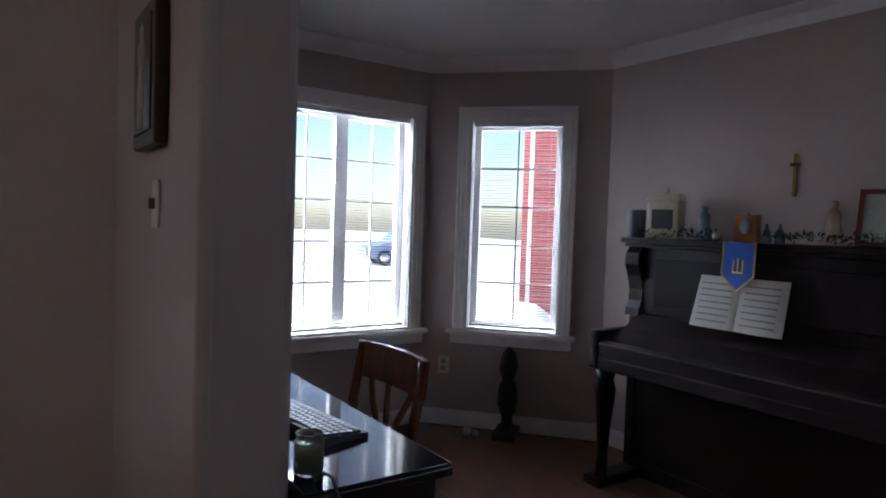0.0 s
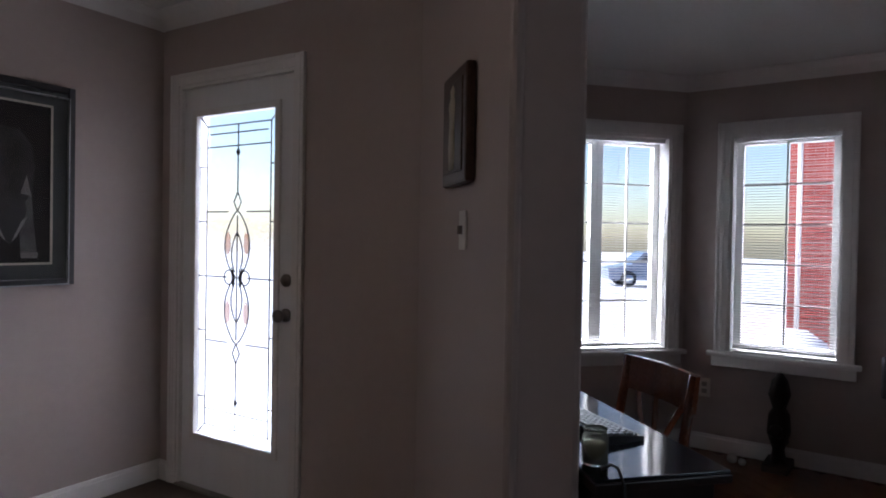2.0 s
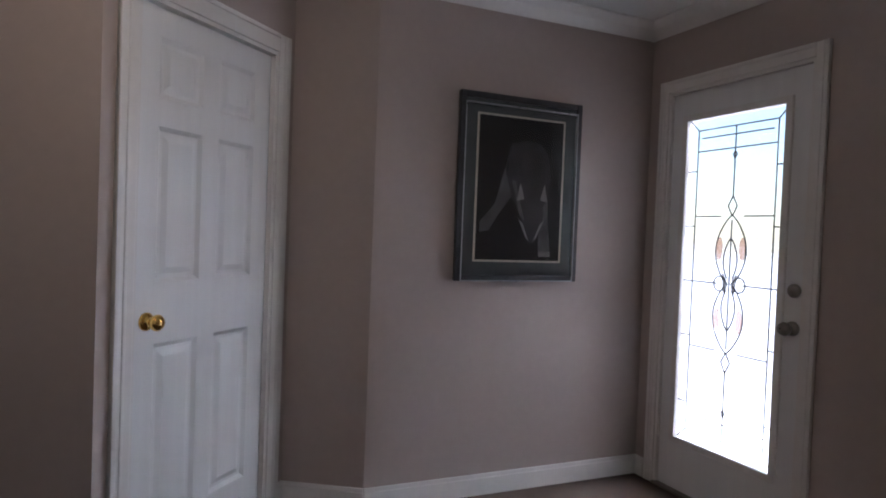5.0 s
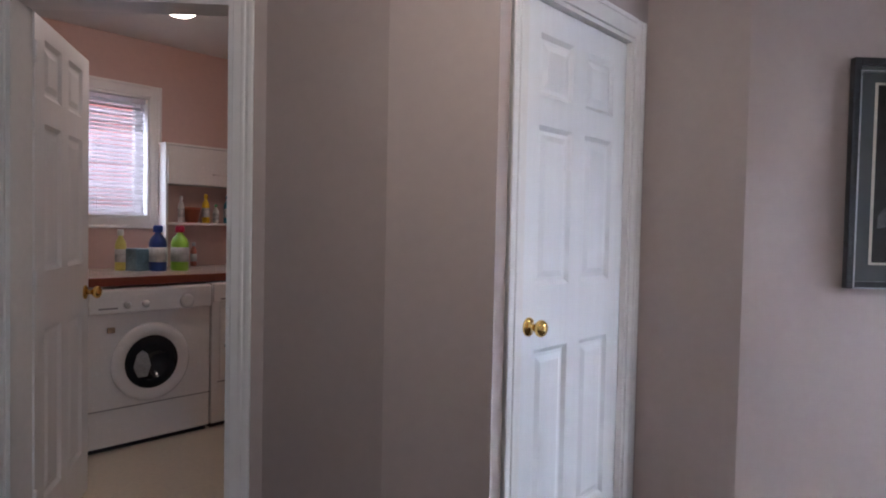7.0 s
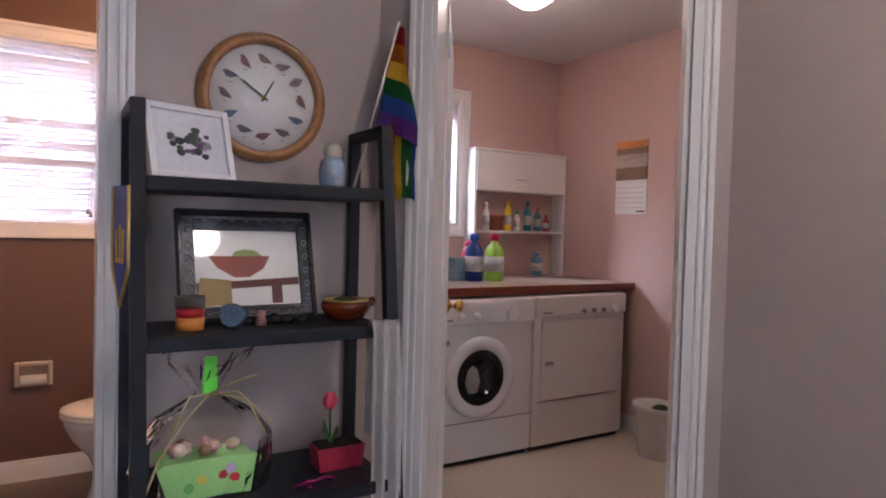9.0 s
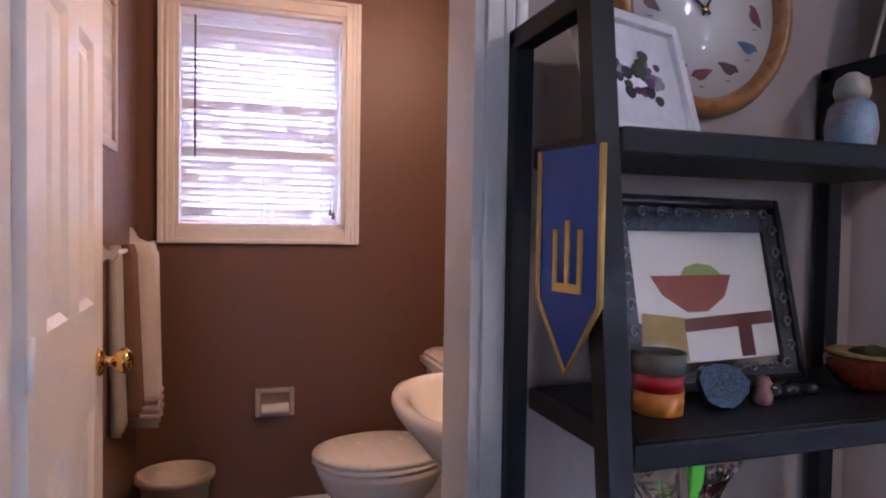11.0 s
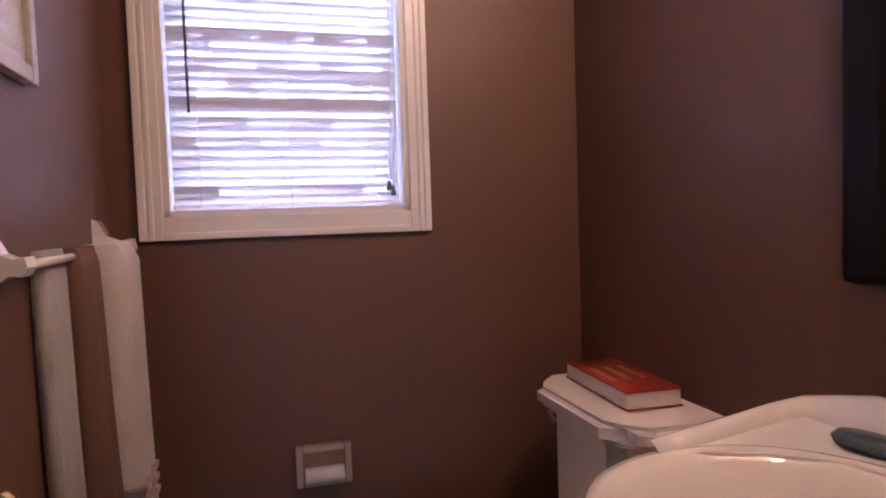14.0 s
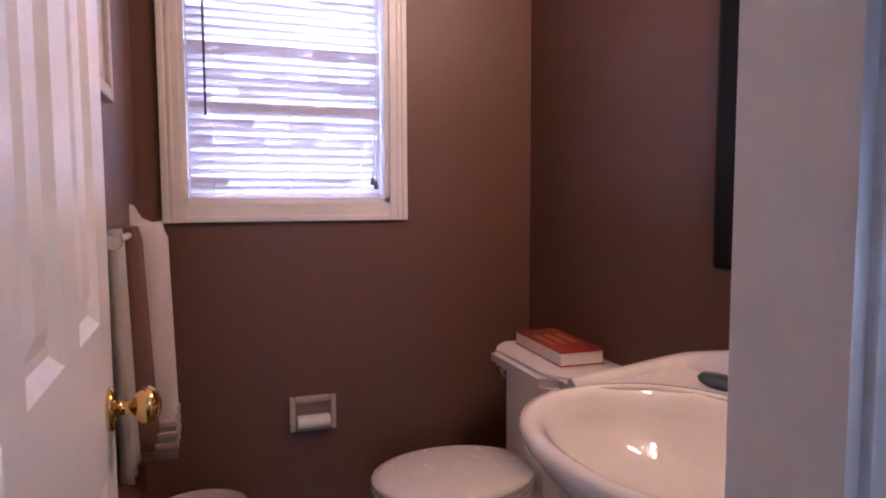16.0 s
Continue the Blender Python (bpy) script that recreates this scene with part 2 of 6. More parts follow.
wall("wall_bay_1", BAY0, BAY1, [(0.765, 1.685, 0.62, 1.99)], label="taupe painted bay wall with a double window", thick=0.2)
W2n = dist(BAY1, BAY2)
wall("wall_bay_2", BAY1, BAY2, [(0.265, 0.865, 0.63, 1.985)], label="taupe painted slanted bay wall with a window", thick=0.2)
wall("wall_piano", BAY2, S1, [(3.9, 5.3, 0.9, 2.05)], label="taupe painted wall behind the piano")
wall("wall_south", S1, A0, label="greige painted wall")
# laundry and bathroom
wall("wall_outer_bath", (-5.75, -0.62), (-5.75, 0.98), [(0.277, 0.949, 1.240, 2.135)], BROWN, 0.2, "dark brown painted wall with a window", H + 0.05)
wall("wall_outer_laundry", (-5.75, 0.98), (-5.75, 3.42), [(0.80, 1.47, 1.30, 2.13)], PINK, 0.2, "pink painted wall with a window", H + 0.05)
wall("wall_laundry_north", (-5.75, 3.31), (-2.6, 3.31), [(1.345, 2.135, 0, 2.06)], PINK, 0.1, "pink painted wall", H + 0.05)
solo("wall_between", B(-5.75, 0.880, 0, -4.052, 0.918, H + 0.05), BROWN, Matrix.Identity(4), "brown painted wall beside the basin", "wall", kind="structure")
solo("wall_between_pink", B(-5.75, 0.920, 0, -4.052, 0.972, H + 0.05), PINK, Matrix.Identity(4), "pink painted wall", "wall", kind="structure")
solo("wall_bath_south", B(-5.75, -0.62, 0, -4.05, -0.478, H + 0.05), BROWN, Matrix.Identity(4), "brown painted wall behind the towel bar", "wall", kind="structure")
solo("wall_bath_door_side", B(-4.056, -0.477, 0, -4.051, -0.435, H), BROWN, Matrix.Identity(4), "brown painted wall", "wall", kind="structure")
solo("wall_laundry_east", PR([(-3.1, 1.97), (-3.1, 3.4), (-3.0, 3.4), (-3.0, 1.97)], 0, H + 0.05), PINK, Matrix.Identity(4), "pink painted wall", "wall", kind="structure")

HL = 2.36
solo("ceiling_living", B(0.405, -2.49, HL, 2.953, 4.268, HL + 0.06), CEIL, Matrix.Identity(4), "lower white textured ceiling of the living room", "ceiling", kind="structure")

# crown moulding, a coved run along each living and hall wall
CROWN = [(0, 0), (0, -0.075), (0.012, -0.085), (0.02, -0.07), (0.045, -0.035), (0.075, -0.02), (0.09, -0.01), (0.09, 0)]


def crown(p0, p1, top=H):
    n = dist(p0, p1)
    bm = bmesh.new()
    ends = []
    for s in (-0.0, n):
        ends.append([bm.verts.new((s, -d, top + z)) for d, z in CROWN])
    k = len(CROWN)
    for i in range(k):
        bm.faces.new((ends[0][i], ends[0][(i + 1) % k], ends[1][(i + 1) % k], ends[1][i]))
    bm.faces.new(ends[0]), bm.faces.new(ends[1][::-1])
    solo("crown_moulding", bm, TRIM, along(p0, p1), "white coved crown moulding", "trim", kind="structure")


for a, b in ((E1, F1), (F1, G1), (D1, E1)):
    crown(a, b)
for a, b in ((BAY0, BAY1), (BAY1, BAY2), (BAY2, S1)):
    crown(a, b, HL)

# ---------------------------------------------------------------- doors


def panel_door(name, m, w, h, label, knob_s, both_knobs=True, cols=2, flip=1):
    """Six-panel moulded door; local x from the hinge, z up, thickness in y."""
    d = thing(name, m, label, "door")
    t = 0.035
    st, mu = 0.105, 0.09
    pw = (w - 2 * st - mu) / 2
    zs = [(0.20, 0.85), (1.07, 1.62), (1.72, 1.93)]
    k = bmesh.new()
    xs = [0, st, st + pw, st + pw + mu, w - st, w]
    for i in (0, 2, 4):
        bx(k, xs[i], 0, 0, xs[i + 1], t, h)
    zz = [0.0] + [v for z in zs for v in z] + [h]
    for i in (1, 3):
        for j in range(0, len(zz), 2):
            bx(k, xs[i], 0, zz[j], xs[i + 1], t, zz[j + 1])
    part("slab", k, DOORW, d)
    for i in (1, 3):
        for z0, z1 in zs:
            k = bmesh.new()
            x0, x1 = xs[i], xs[i + 1]
            bx(k, x0, 0.011, z0, x1, t - 0.011, z1)
            g = 0.028
            for y0, y1 in ((0.0, 0.011), (t, t - 0.011)):
                a = [k.verts.new(v) for v in ((x0, y0, z0), (x1, y0, z0), (x1, y0, z1), (x0, y0, z1))]
                b = [k.verts.new(v) for v in ((x0 + 0.016, y1, z0 + 0.016), (x1 - 0.016, y1, z0 + 0.016), (x1 - 0.016, y1, z1 - 0.016), (x0 + 0.016, y1, z1 - 0.016))]
                for q in range(4):
                    k.faces.new((a[q], a[(q + 1) % 4], b[(q + 1) % 4], b[q]))
                y2 = y0 + (0.003 if y0 == 0 else -0.003)
                c = [k.verts.new(v) for v in ((x0 + 0.05, y2, z0 + 0.05), (x1 - 0.05, y2, z0 + 0.05), (x1 - 0.05, y2, z1 - 0.05), (x0 + 0.05, y2, z1 - 0.05))]
                b2 = [k.verts.new(v) for v in ((x0 + g, y1, z0 + g), (x1 - g, y1, z0 + g), (x1 - g, y1, z1 - g), (x0 + g, y1, z1 - g))]
                for q in range(4):
                    k.faces.new((b2[q], b2[(q + 1) % 4], c[(q + 1) % 4], c[q]))
                k.faces.new(c)
            part("panel", k, DOORW, d)
    for side in (-1, 1):
        y = 0 if side < 0 else t
        k = L([(0.001, 0), (0.032, 0.0), (0.032, 0.006), (0.024, 0.01), (0.011, 0.014), (0.011, 0.03), (0.02, 0.036), (0.028, 0.046), (0.029, 0.056), (0.022, 0.066), (0.008, 0.071), (0.001, 0.0712)], 24,
              Matrix.Translation((knob_s, y, 0.935)) @ Matrix.Rotation(radians(90 if side < 0 else -90), 4, 'X'))
        part("door_knob", k, BRASS, d, "round polished brass knob")
    for z in (0.2, 1.0, 1.82):
        part("hinge", L([(0.001, 0), (0.006, 0), (0.006, 0.08), (0.001, 0.08)], 10, Matrix.Translation((-0.004, -0.004, z))), DOORW, d)
    return d


# closet
casing(C2, D1, 0.135, 0.905, 0, 2.06, "casing_closet", width=0.08, both=False)
cm = along(C2, D1) @ Matrix.Translation((0.888, 0.055, 0.008)) @ Matrix.Rotation(math.pi, 4, 'Z')
panel_door("door_closet", cm, 0.736, 2.03, "closed white six-panel closet door with brass knob", 0.667)
solo("closet_back", B(-3.05, 2.1, 0, -3.0, 3.2, H), PAINT, Matrix.Identity(4), "plain wall inside the closet", "wall", kind="structure")
# laundry door, swung into the laundry
casing(B0, B1, 0.17, 0.92, 0, 2.03, "casing_laundry", width=0.07)
hm = along(B0, B1)
hp = hm @ Vector((0.19, 0.13, 0.008))
panel_door("door_laundry", Matrix.Translation(hp) @ Matrix.Rotation(radians(147), 4, 'Z'), 0.715, 2.0, "open white six-panel laundry door", 0.655)
# bathroom door, swung in against the towel wall
casing(A0, A1, BATH[0], BATH[1], 0, 2.03, "casing_bath", width=0.065)
panel_door("door_bath", pose(-4.045, -0.395, 0.008, 0, 0, 181), 0.605, 2.0, "open white six-panel bathroom door", 0.548)


# front door with leaded glass
def front_door():
    m = along(F1, G1)
    casing(F1, G1, 0.145, 0.97, 0, 2.075, "casing_front", width=0.06, depth=0.16)
    x0, x1 = 0.162, 0.953
    gx0, gx1, gz0, gz1 = 0.262, 0.834, 0.280, 1.914
    d = thing("door_1", m, "white front door with a tall leaded glass light", "door", kind="structure")
    k = bmesh.new()
    y0, y1 = 0.016, 0.061
    bx(k, x0, y0, 0.012, gx0, y1, 2.058), bx(k, gx1, y0, 0.012, x1, y1, 2.058)
    bx(k, gx0, y0, 0.012, gx1, y1, gz0), bx(k, gx0, y0, gz1, gx1, y1, 2.058)
    part("slab", k, DOORW, d)
    k = bmesh.new()
    r = 0.028
    for a, b, c, e in ((gx0 - r, gx0 + 0.006, gz0 - r, gz1 + r), (gx1 - 0.006, gx1 + r, gz0 - r, gz1 + r), (gx0, gx1, gz0 - r, gz0 + 0.006), (gx0, gx1, gz1 - 0.006, gz1 + r)):
        bx(k, a, y0 - 0.012, c, b, y0 + 0.01, e, 0.004)
    part("glass_frame", k, TRIM, d)
    pane = part("pane", B(gx0, 0.036, gz0, gx1, 0.042, gz1), mat("ripple_glass", (0.93, 0.95, 0.97), 0.12, var=0, trans=1.0, bump=0.6, bscale=28), d, "rippled leaded glass")
    # lead lines, drawn as thin cames on the inside of the pane
    cx, yl, w = (gx0 + gx1) / 2, 0.034, gx1 - gx0

    def came(pts, rad=0.0035):
        part("came", tube(bmesh.new(), [(cx + px * w, yl, gz0 + pz * (gz1 - gz0)) for px, pz in pts], rad, 6), LEAD, d)
    hx = 0.40
    for sx in (-1, 1):
        came([(sx * hx, 0.035), (sx * hx, 0.965)])
        came([(sx * hx, 0.035), (sx * 0.49, 0.004)]), came([(sx * hx, 0.965), (sx * 0.49, 0.996)])
        for z in (0.12, 0.33, 0.5, 0.67, 0.84):
            came([(sx * hx, z), (sx * 0.5, z)])
        for z in (0.30, 0.5, 0.70):
            came([(sx * 0.13 * (1 if z == 0.5 else 0.9), z), (sx * hx, z)])
        # outer curved lobes
        for zc, hgt, sg in ((0.605, 0.105, 1), (0.395, 0.105, -1)):
            lobe = [(sx * 0.155 * math.sin(math.pi * (0.1 + 0.9 * i / 12)) ** 0.8 if i < 12 else 0.0, zc + sg * (-hgt * 0.9 + 1.85 * hgt * i / 12)) for i in range(13)]
            came(lobe)
            came([(px * 0.45, zc + (pz - zc) * 0.62 - sg * 0.03) for px, pz in lobe])
        # knot in the middle
        came([(sx * (0.10 + 0.06 * math.cos(a)), 0.5 + 0.022 * math.sin(a)) for a in [i * math.pi / 6 for i in range(13)]])
        came([(sx * 0.02, 0.5), (sx * 0.07, 0.53), (sx * 0.05, 0.475), (sx * 0.02, 0.5)])
        for z0, z1 in ((0.70, 0.76), (0.30, 0.24)):
            came([(0, z0), (sx * 0.045, (z0 + z1) / 2), (0, z1)])
    came([(-hx, 0.90), (hx, 0.90)]), came([(-hx, 0.965), (hx, 0.965)]), came([(-0.36, 0.94), (0.36, 0.94)])
    came([(-hx, 0.035), (hx, 0.035)]), came([(-hx, 0.085), (hx, 0.085)])
    came([(0, 0.76), (0, 0.965)]), came([(0, 0.24), (0, 0.035)]), came([(0, 0.5), (0, 0.69)]), came([(0, 0.31), (0, 0.5)])
    for z in (0.88, 0.12):
        came([(-0.02, z), (0, z + 0.012), (0.02, z), (0, z - 0.012), (-0.02, z)])
    BEV = mat("bevel_glass", (0.75, 0.55, 0.48), 0.1, var=0, trans=0.9)
    for sx in (-1, 1):
        for z in (0.605, 0.395):
            k = PR([(cx + w * (sx * 0.115 + 0.03 * math.cos(i * math.pi / 6)), gz0 + 1.63 * (z + 0.035 * math.sin(i * math.pi / 6))) for i in range(12)], 0.0325, 0.0355, Matrix(((1, 0, 0, 0), (0, 0, 1, 0), (0, 1, 0, 0), (0, 0, 0, 1))))
            part("bevel", k, BEV, d, "rose tinted bevelled glass")
    for z, rr in ((1.102, 0.03), (0.941, 0.031)):
        prof = [(0.001, 0), (rr, 0), (rr, 0.01), (rr * 0.75, 0.018), (0.012, 0.02)] + ([(0.013, 0.03), (0.001, 0.03)] if z > 1 else [(0.012, 0.035), (0.026, 0.042), (0.03, 0.055), (0.025, 0.068), (0.001, 0.072)])
        part("deadbolt" if z > 1 else "door_knob", L(prof, 24, Matrix.Translation((0.908, y0, z)) @ Matrix.Rotation(radians(90), 4, 'X')), NICKEL, d, "worn dark nickel")
    for z in (0.25, 1.0, 1.75):
        part("hinge", L([(0.001, 0), (0.008, 0), (0.008, 0.1), (0.001, 0.1)], 10, Matrix.Translation((x0 - 0.006, y0 - 0.006, z))), TRIM, d)
    part("threshold", B(0.147, -0.02, 0.0, 0.968, 0.16, 0.012, 0.003), NICKEL, d)


front_door()


# laundry outer door, shut, in the pink wall
LN0, LN1 = (-5.75, 3.31), (-2.6, 3.31)
casing(LN0, LN1, 1.345, 2.135, 0, 2.06, "casing_side_door", width=0.065, depth=0.1, both=False)
sd = thing("door_2", along(LN0, LN1), "closed cream painted flush side door with brass knob and deadbolt", "door", kind="structure")
part("slab", B(1.364, 0.008, 0.01, 2.116, 0.05, 2.04, 0.003), mat("cream_door", (0.62, 0.56, 0.47), 0.4, var=0.04, scale=4), sd)
part("door_knob", L([(0.001, 0), (0.032, 0), (0.032, 0.008), (0.012, 0.014), (0.012, 0.034), (0.027, 0.044), (0.029, 0.056), (0.02, 0.068), (0.001, 0.071)], 24, Matrix.Translation((1.42, 0.008, 0.93)) @ Matrix.Rotation(radians(90), 4, 'X')), BRASS, sd, "round brass knob")
part("deadbolt", L([(0.001, 0), (0.03, 0), (0.03, 0.012), (0.02, 0.02), (0.001, 0.022)], 24, Matrix.Translation((1.42, 0.008, 1.085)) @ Matrix.Rotation(radians(90), 4, 'X')), BRASS, sd, "round brass deadbolt")
part("threshold", B(1.361, -0.015, 0.0, 2.119, 0.10, 0.01, 0.002), NICKEL, sd)


# ---------------------------------------------------------------- windows
def window(name, p0, p1, s0, s1, z0, z1, depth, label, sashes=1, grid=(2, 5), sill=False, slat=0.016, tilt=20, closed=False, gap=0.02, lift=0.0, cw=0.075, inset=0.05, slats=True):
    m = along(p0, p1)
    casing(p0, p1, s0, s1, z0, z1, "casing_window", width=cw, depth=depth, sill=sill, both=False)
    w = thing(name, m, label, "window", kind="structure")
    a0, a1, c0, c1 = s0 + 0.016, s1 - 0.016, z0 + 0.016, z1 - 0.016
    step = (a1 - a0) / sashes
    for i in range(sashes):
        l0, l1 = a0 + i * step, a0 + (i + 1) * step
        f = 0.042
        k = bmesh.new()
        ya, yb = inset + 0.055, inset + 0.10
        for q in ((l0, l0 + f, c0, c1), (l1 - f, l1, c0, c1), (l0 + f, l1 - f, c0, c0 + f), (l0 + f, l1 - f, c1 - f, c1)):
            bx(k, q[0], ya, q[2], q[1], yb, q[3], 0.004)
        fr = part("window_frame", k, TRIM, w)
        p = part("pane", B(l0 + f, ya + 0.02, c0 + f, l1 - f, ya + 0.025, c1 - f), GLASS, w)
        p.visible_shadow = False
        for gx in range(1, grid[0]):
            x = l0 + f + (l1 - l0 - 2 * f) * gx / grid[0]
            part("glazing_bar", B(x - 0.006, ya + 0.013, c0 + f, x + 0.006, ya + 0.018, c1 - f), TRIM, w)
        for gz in range(1, grid[1]):
            z = c0 + f + (c1 - c0 - 2 * f) * gz / grid[1]
            part("glazing_bar", B(l0 + f, ya + 0.0135, z - 0.006, l1 - f, ya + 0.0175, z + 0.006), TRIM, w)
    return w


def blind(m, width, z0, z1, tilt, pitch, depth, label, mat_, cords=2, wand=None):
    """Venetian blind: headrail, curved slats, bottom rail and ladder cords. Local x along the window."""
    b = thing("venetian_blind", m, label, "blind")
    part("headrail", B(0, -0.014, z1 - 0.028, width, 0.014, z1, 0.003), mat_, b)
    n = int((z1 - 0.03 - z0 - 0.02) / pitch)
    k = bmesh.new()
    vs, seg = [], 3
    for side, x in ((0, 0.004), (1, width - 0.004)):
        for j in range(seg + 1):
            v = (j / seg - 0.5) * depth
            crown_ = 0.0022 * (1 - (2 * j / seg - 1) ** 2)
            vs.append(k.verts.new((x, v * math.cos(radians(tilt)) - crown_ * math.sin(radians(tilt)), v * math.sin(radians(tilt)) + crown_ * math.cos(radians(tilt)))))
    for j in range(seg):
        fc = k.faces.new((vs[j], vs[j + 1], vs[seg + 2 + j], vs[seg + 1 + j]))
        fc.smooth = True
    bmesh.ops.solidify(k, geom=k.faces[:], thickness=0.0006)
    first = part("slat", k, mat_, b)
    first.location = (0, 0, z0 + 0.02)
    for i in range(1, n):
        o = new("slat", first.data)
        o.parent, o.location = b, (0, 0, z0 + 0.02 + i * pitch + random.uniform(-0.0003, 0.0003))
        o.rotation_euler = (radians(random.uniform(-0.4, 0.4)), radians(random.uniform(-0.03, 0.03)), 0)
    part("bottom_rail", B(0.002, -0.011, z0, width - 0.002, 0.011, z0 + 0.014, 0.003), mat_, b)
    for i in range(cords):
        x = width * (0.12 + 0.76 * i / max(1, cords - 1))
        part("ladder_cord", tube(bmesh.new(), [(x, -depth / 2 - 0.001, z0), (x, -depth / 2 - 0.001, z1 - 0.02)], 0.0008, 5), mat_, b)
    if wand is not None:
        part("wand", tube(bmesh.new(), [(wand[0], -0.022, z1 - 0.03), (wand[0], -0.024, wand[1])], 0.004, 6), mat("smoked_wand", (0.1, 0.09, 0.09), 0.2, var=0.05), b, "dark clear plastic tilt wand")
    return b


window("window_1", BAY0, BAY1, 0.765, 1.685, 0.62, 1.99, 0.2, "white casement double window", 2, (2, 5), True)
blind(along(BAY0, BAY1) @ Matrix.Translation((0.785, 0.05, 0)), 0.88, 0.645, 1.975, 6, 0.0165, 0.022, "white venetian blind with open slats", BLIND, 4)
window("window_2", BAY1, BAY2, 0.265, 0.865, 0.63, 1.985, 0.2, "white casement window in the bay", 1, (2, 5), True)
blind(along(BAY1, BAY2) @ Matrix.Translation((0.285, 0.05, 0)), 0.56, 0.655, 1.97, 8, 0.0165, 0.022, "white venetian blind with open slats", BLIND, 2)
window("window_bath", (-5.75, -0.62), (-5.75, 0.98), 0.277, 0.949, 1.240, 2.135, 0.2, "white bathroom window", 1, (1, 1), False, cw=0.062)
BW = along((-5.75, -0.62), (-5.75, 0.98))
SHEER = mat("sheer_blind", (0.85, 0.82, 0.84), 0.5, var=0.02)
n_, l_ = SHEER.node_tree.nodes, SHEER.node_tree.links
tl_ = n_.new("ShaderNodeBsdfTranslucent")
tl_.inputs[0].default_value = (0.9, 0.86, 0.88, 1)
mx_ = n_.new("ShaderNodeMixShader")
mx_.inputs[0].default_value = 0.6
l_.new(n_["Principled BSDF"].outputs[0], mx_.inputs[1]), l_.new(tl_.outputs[0], mx_.inputs[2])
l_.new(mx_.outputs[0], n_["Material Output"].inputs[0])
blind(BW @ Matrix.Translation((0.296, 0.035, 0)), 0.634, 1.260, 2.115, -64, 0.027, 0.035, "closed white venetian blind glowing with daylight", SHEER, 3, (0.055, 1.52))
window("window_laundry", (-5.75, 0.98), (-5.75, 3.42), 0.80, 1.47, 1.30, 2.13, 0.2, "white laundry window", 1, (1, 1), False)
blind(along((-5.75, 0.98), (-5.75, 3.42)) @ Matrix.Translation((0.82, 0.04, 0)), 0.63, 1.32, 2.11, 48, 0.027, 0.032, "white venetian blind, slats tilted", SHEER, 3)

# unseen window, added in the piano wall to daylight the closet and clock walls
window("window_added", BAY2, S1, 3.9, 5.3, 0.9, 2.05, 0.12, "plain white window behind, unseen and added to light the hall", 2, (1, 1), True, inset=-0.03)

# daylight: sky-like area lamps above, outside each opening, and at the added unseen window
for nm, p0, p1, s_, out, up, w_, e_ in (("sky_bay_1", BAY0, BAY1, 1.2, 1.5, 3.1, 1.6, 900.0), ("sky_bay_2", BAY1, BAY2, 0.565, 1.5, 3.1, 1.2, 300.0),
                                        ("sky_door", F1, G1, 0.567, 1.6, 3.0, 1.0, 34.0), ("sky_bath", (-5.75, -0.62), (-5.75, 0.98), 0.595, 1.5, 3.3, 1.4, 70.0),
                                        ("sky_laundry", (-5.75, 0.98), (-5.75, 3.42), 1.135, 1.5, 3.3, 1.4, 5.0)):
    m_ = along(p0, p1)
    lamp(nm, 'AREA', look(m_ @ Vector((s_, out, up)), m_ @ Vector((s_, 0, 1.45))), e_, (0.90, 0.95, 1.0), size=w_, size_y=w_)
lamp("fill_east", 'AREA', along(BAY2, S1) @ Matrix.Translation((4.6, 0.16, 1.48)) @ Matrix.Rotation(radians(-90), 4, 'X'), 3.5, (0.90, 0.95, 1.0), size=1.4, size_y=1.15)


# ---------------------------------------------------------------- lamps
def ceiling_lamp(x, y, z, r, energy, color, label):
    c = thing("ceiling_lamp", pose(x, y, z), label, "lamp")
    part("canopy", L([(0.001, 0), (0.07, 0), (0.065, -0.02), (0.02, -0.03), (0.012, -0.05), (0.001, -0.05)], 24), BRASS, c)
    glow = mat("lit_glass_%d" % int(energy), (0.9, 0.85, 0.75), 0.3, var=0, emit=(color, 4.0))
    part("shade", L([(0.001, -0.165), (0.05, -0.16), (r * 0.7, -0.125), (r * 0.95, -0.08), (r, -0.055), (r * 0.98, -0.055), (r * 0.9, -0.08), (r * 0.6, -0.118), (0.001, -0.15)], 32), glow, c, "frosted glass bowl, lit")
    lamp("ceiling_lamp_light", 'POINT', pose(x, y, z - 0.24), energy, color, soft=0.1)


ceiling_lamp(-1.73, 1.4, H, 0.16, 2.5, (1.0, 0.82, 0.64), "frosted glass bowl ceiling lamp, lit")
ceiling_lamp(-4.55, 2.08, H + 0.05, 0.15, 0.2, (1.0, 0.78, 0.62), "frosted glass ceiling lamp of the laundry, lit")
lamp("vanity_light", 'AREA', look((-4.55, 0.74, 2.25), (-5.1, 0.0, 1.3)), 3.2, (1.0, 0.58, 0.28), size=0.5, size_y=0.1)

# ---------------------------------------------------------------- outdoors
solo("ground", B(-60, -60, -0.62, 60, 120, -0.55), SNOW, Matrix.Identity(4), "snow covered ground reaching far off", "ground", kind="structure")
I4 = Matrix.Identity(4)
XZ = Matrix(((1, 0, 0, 0), (0, 0, 1, 0), (0, 1, 0, 0), (0, 0, 0, 1)))   # outline in x, z; depth along y


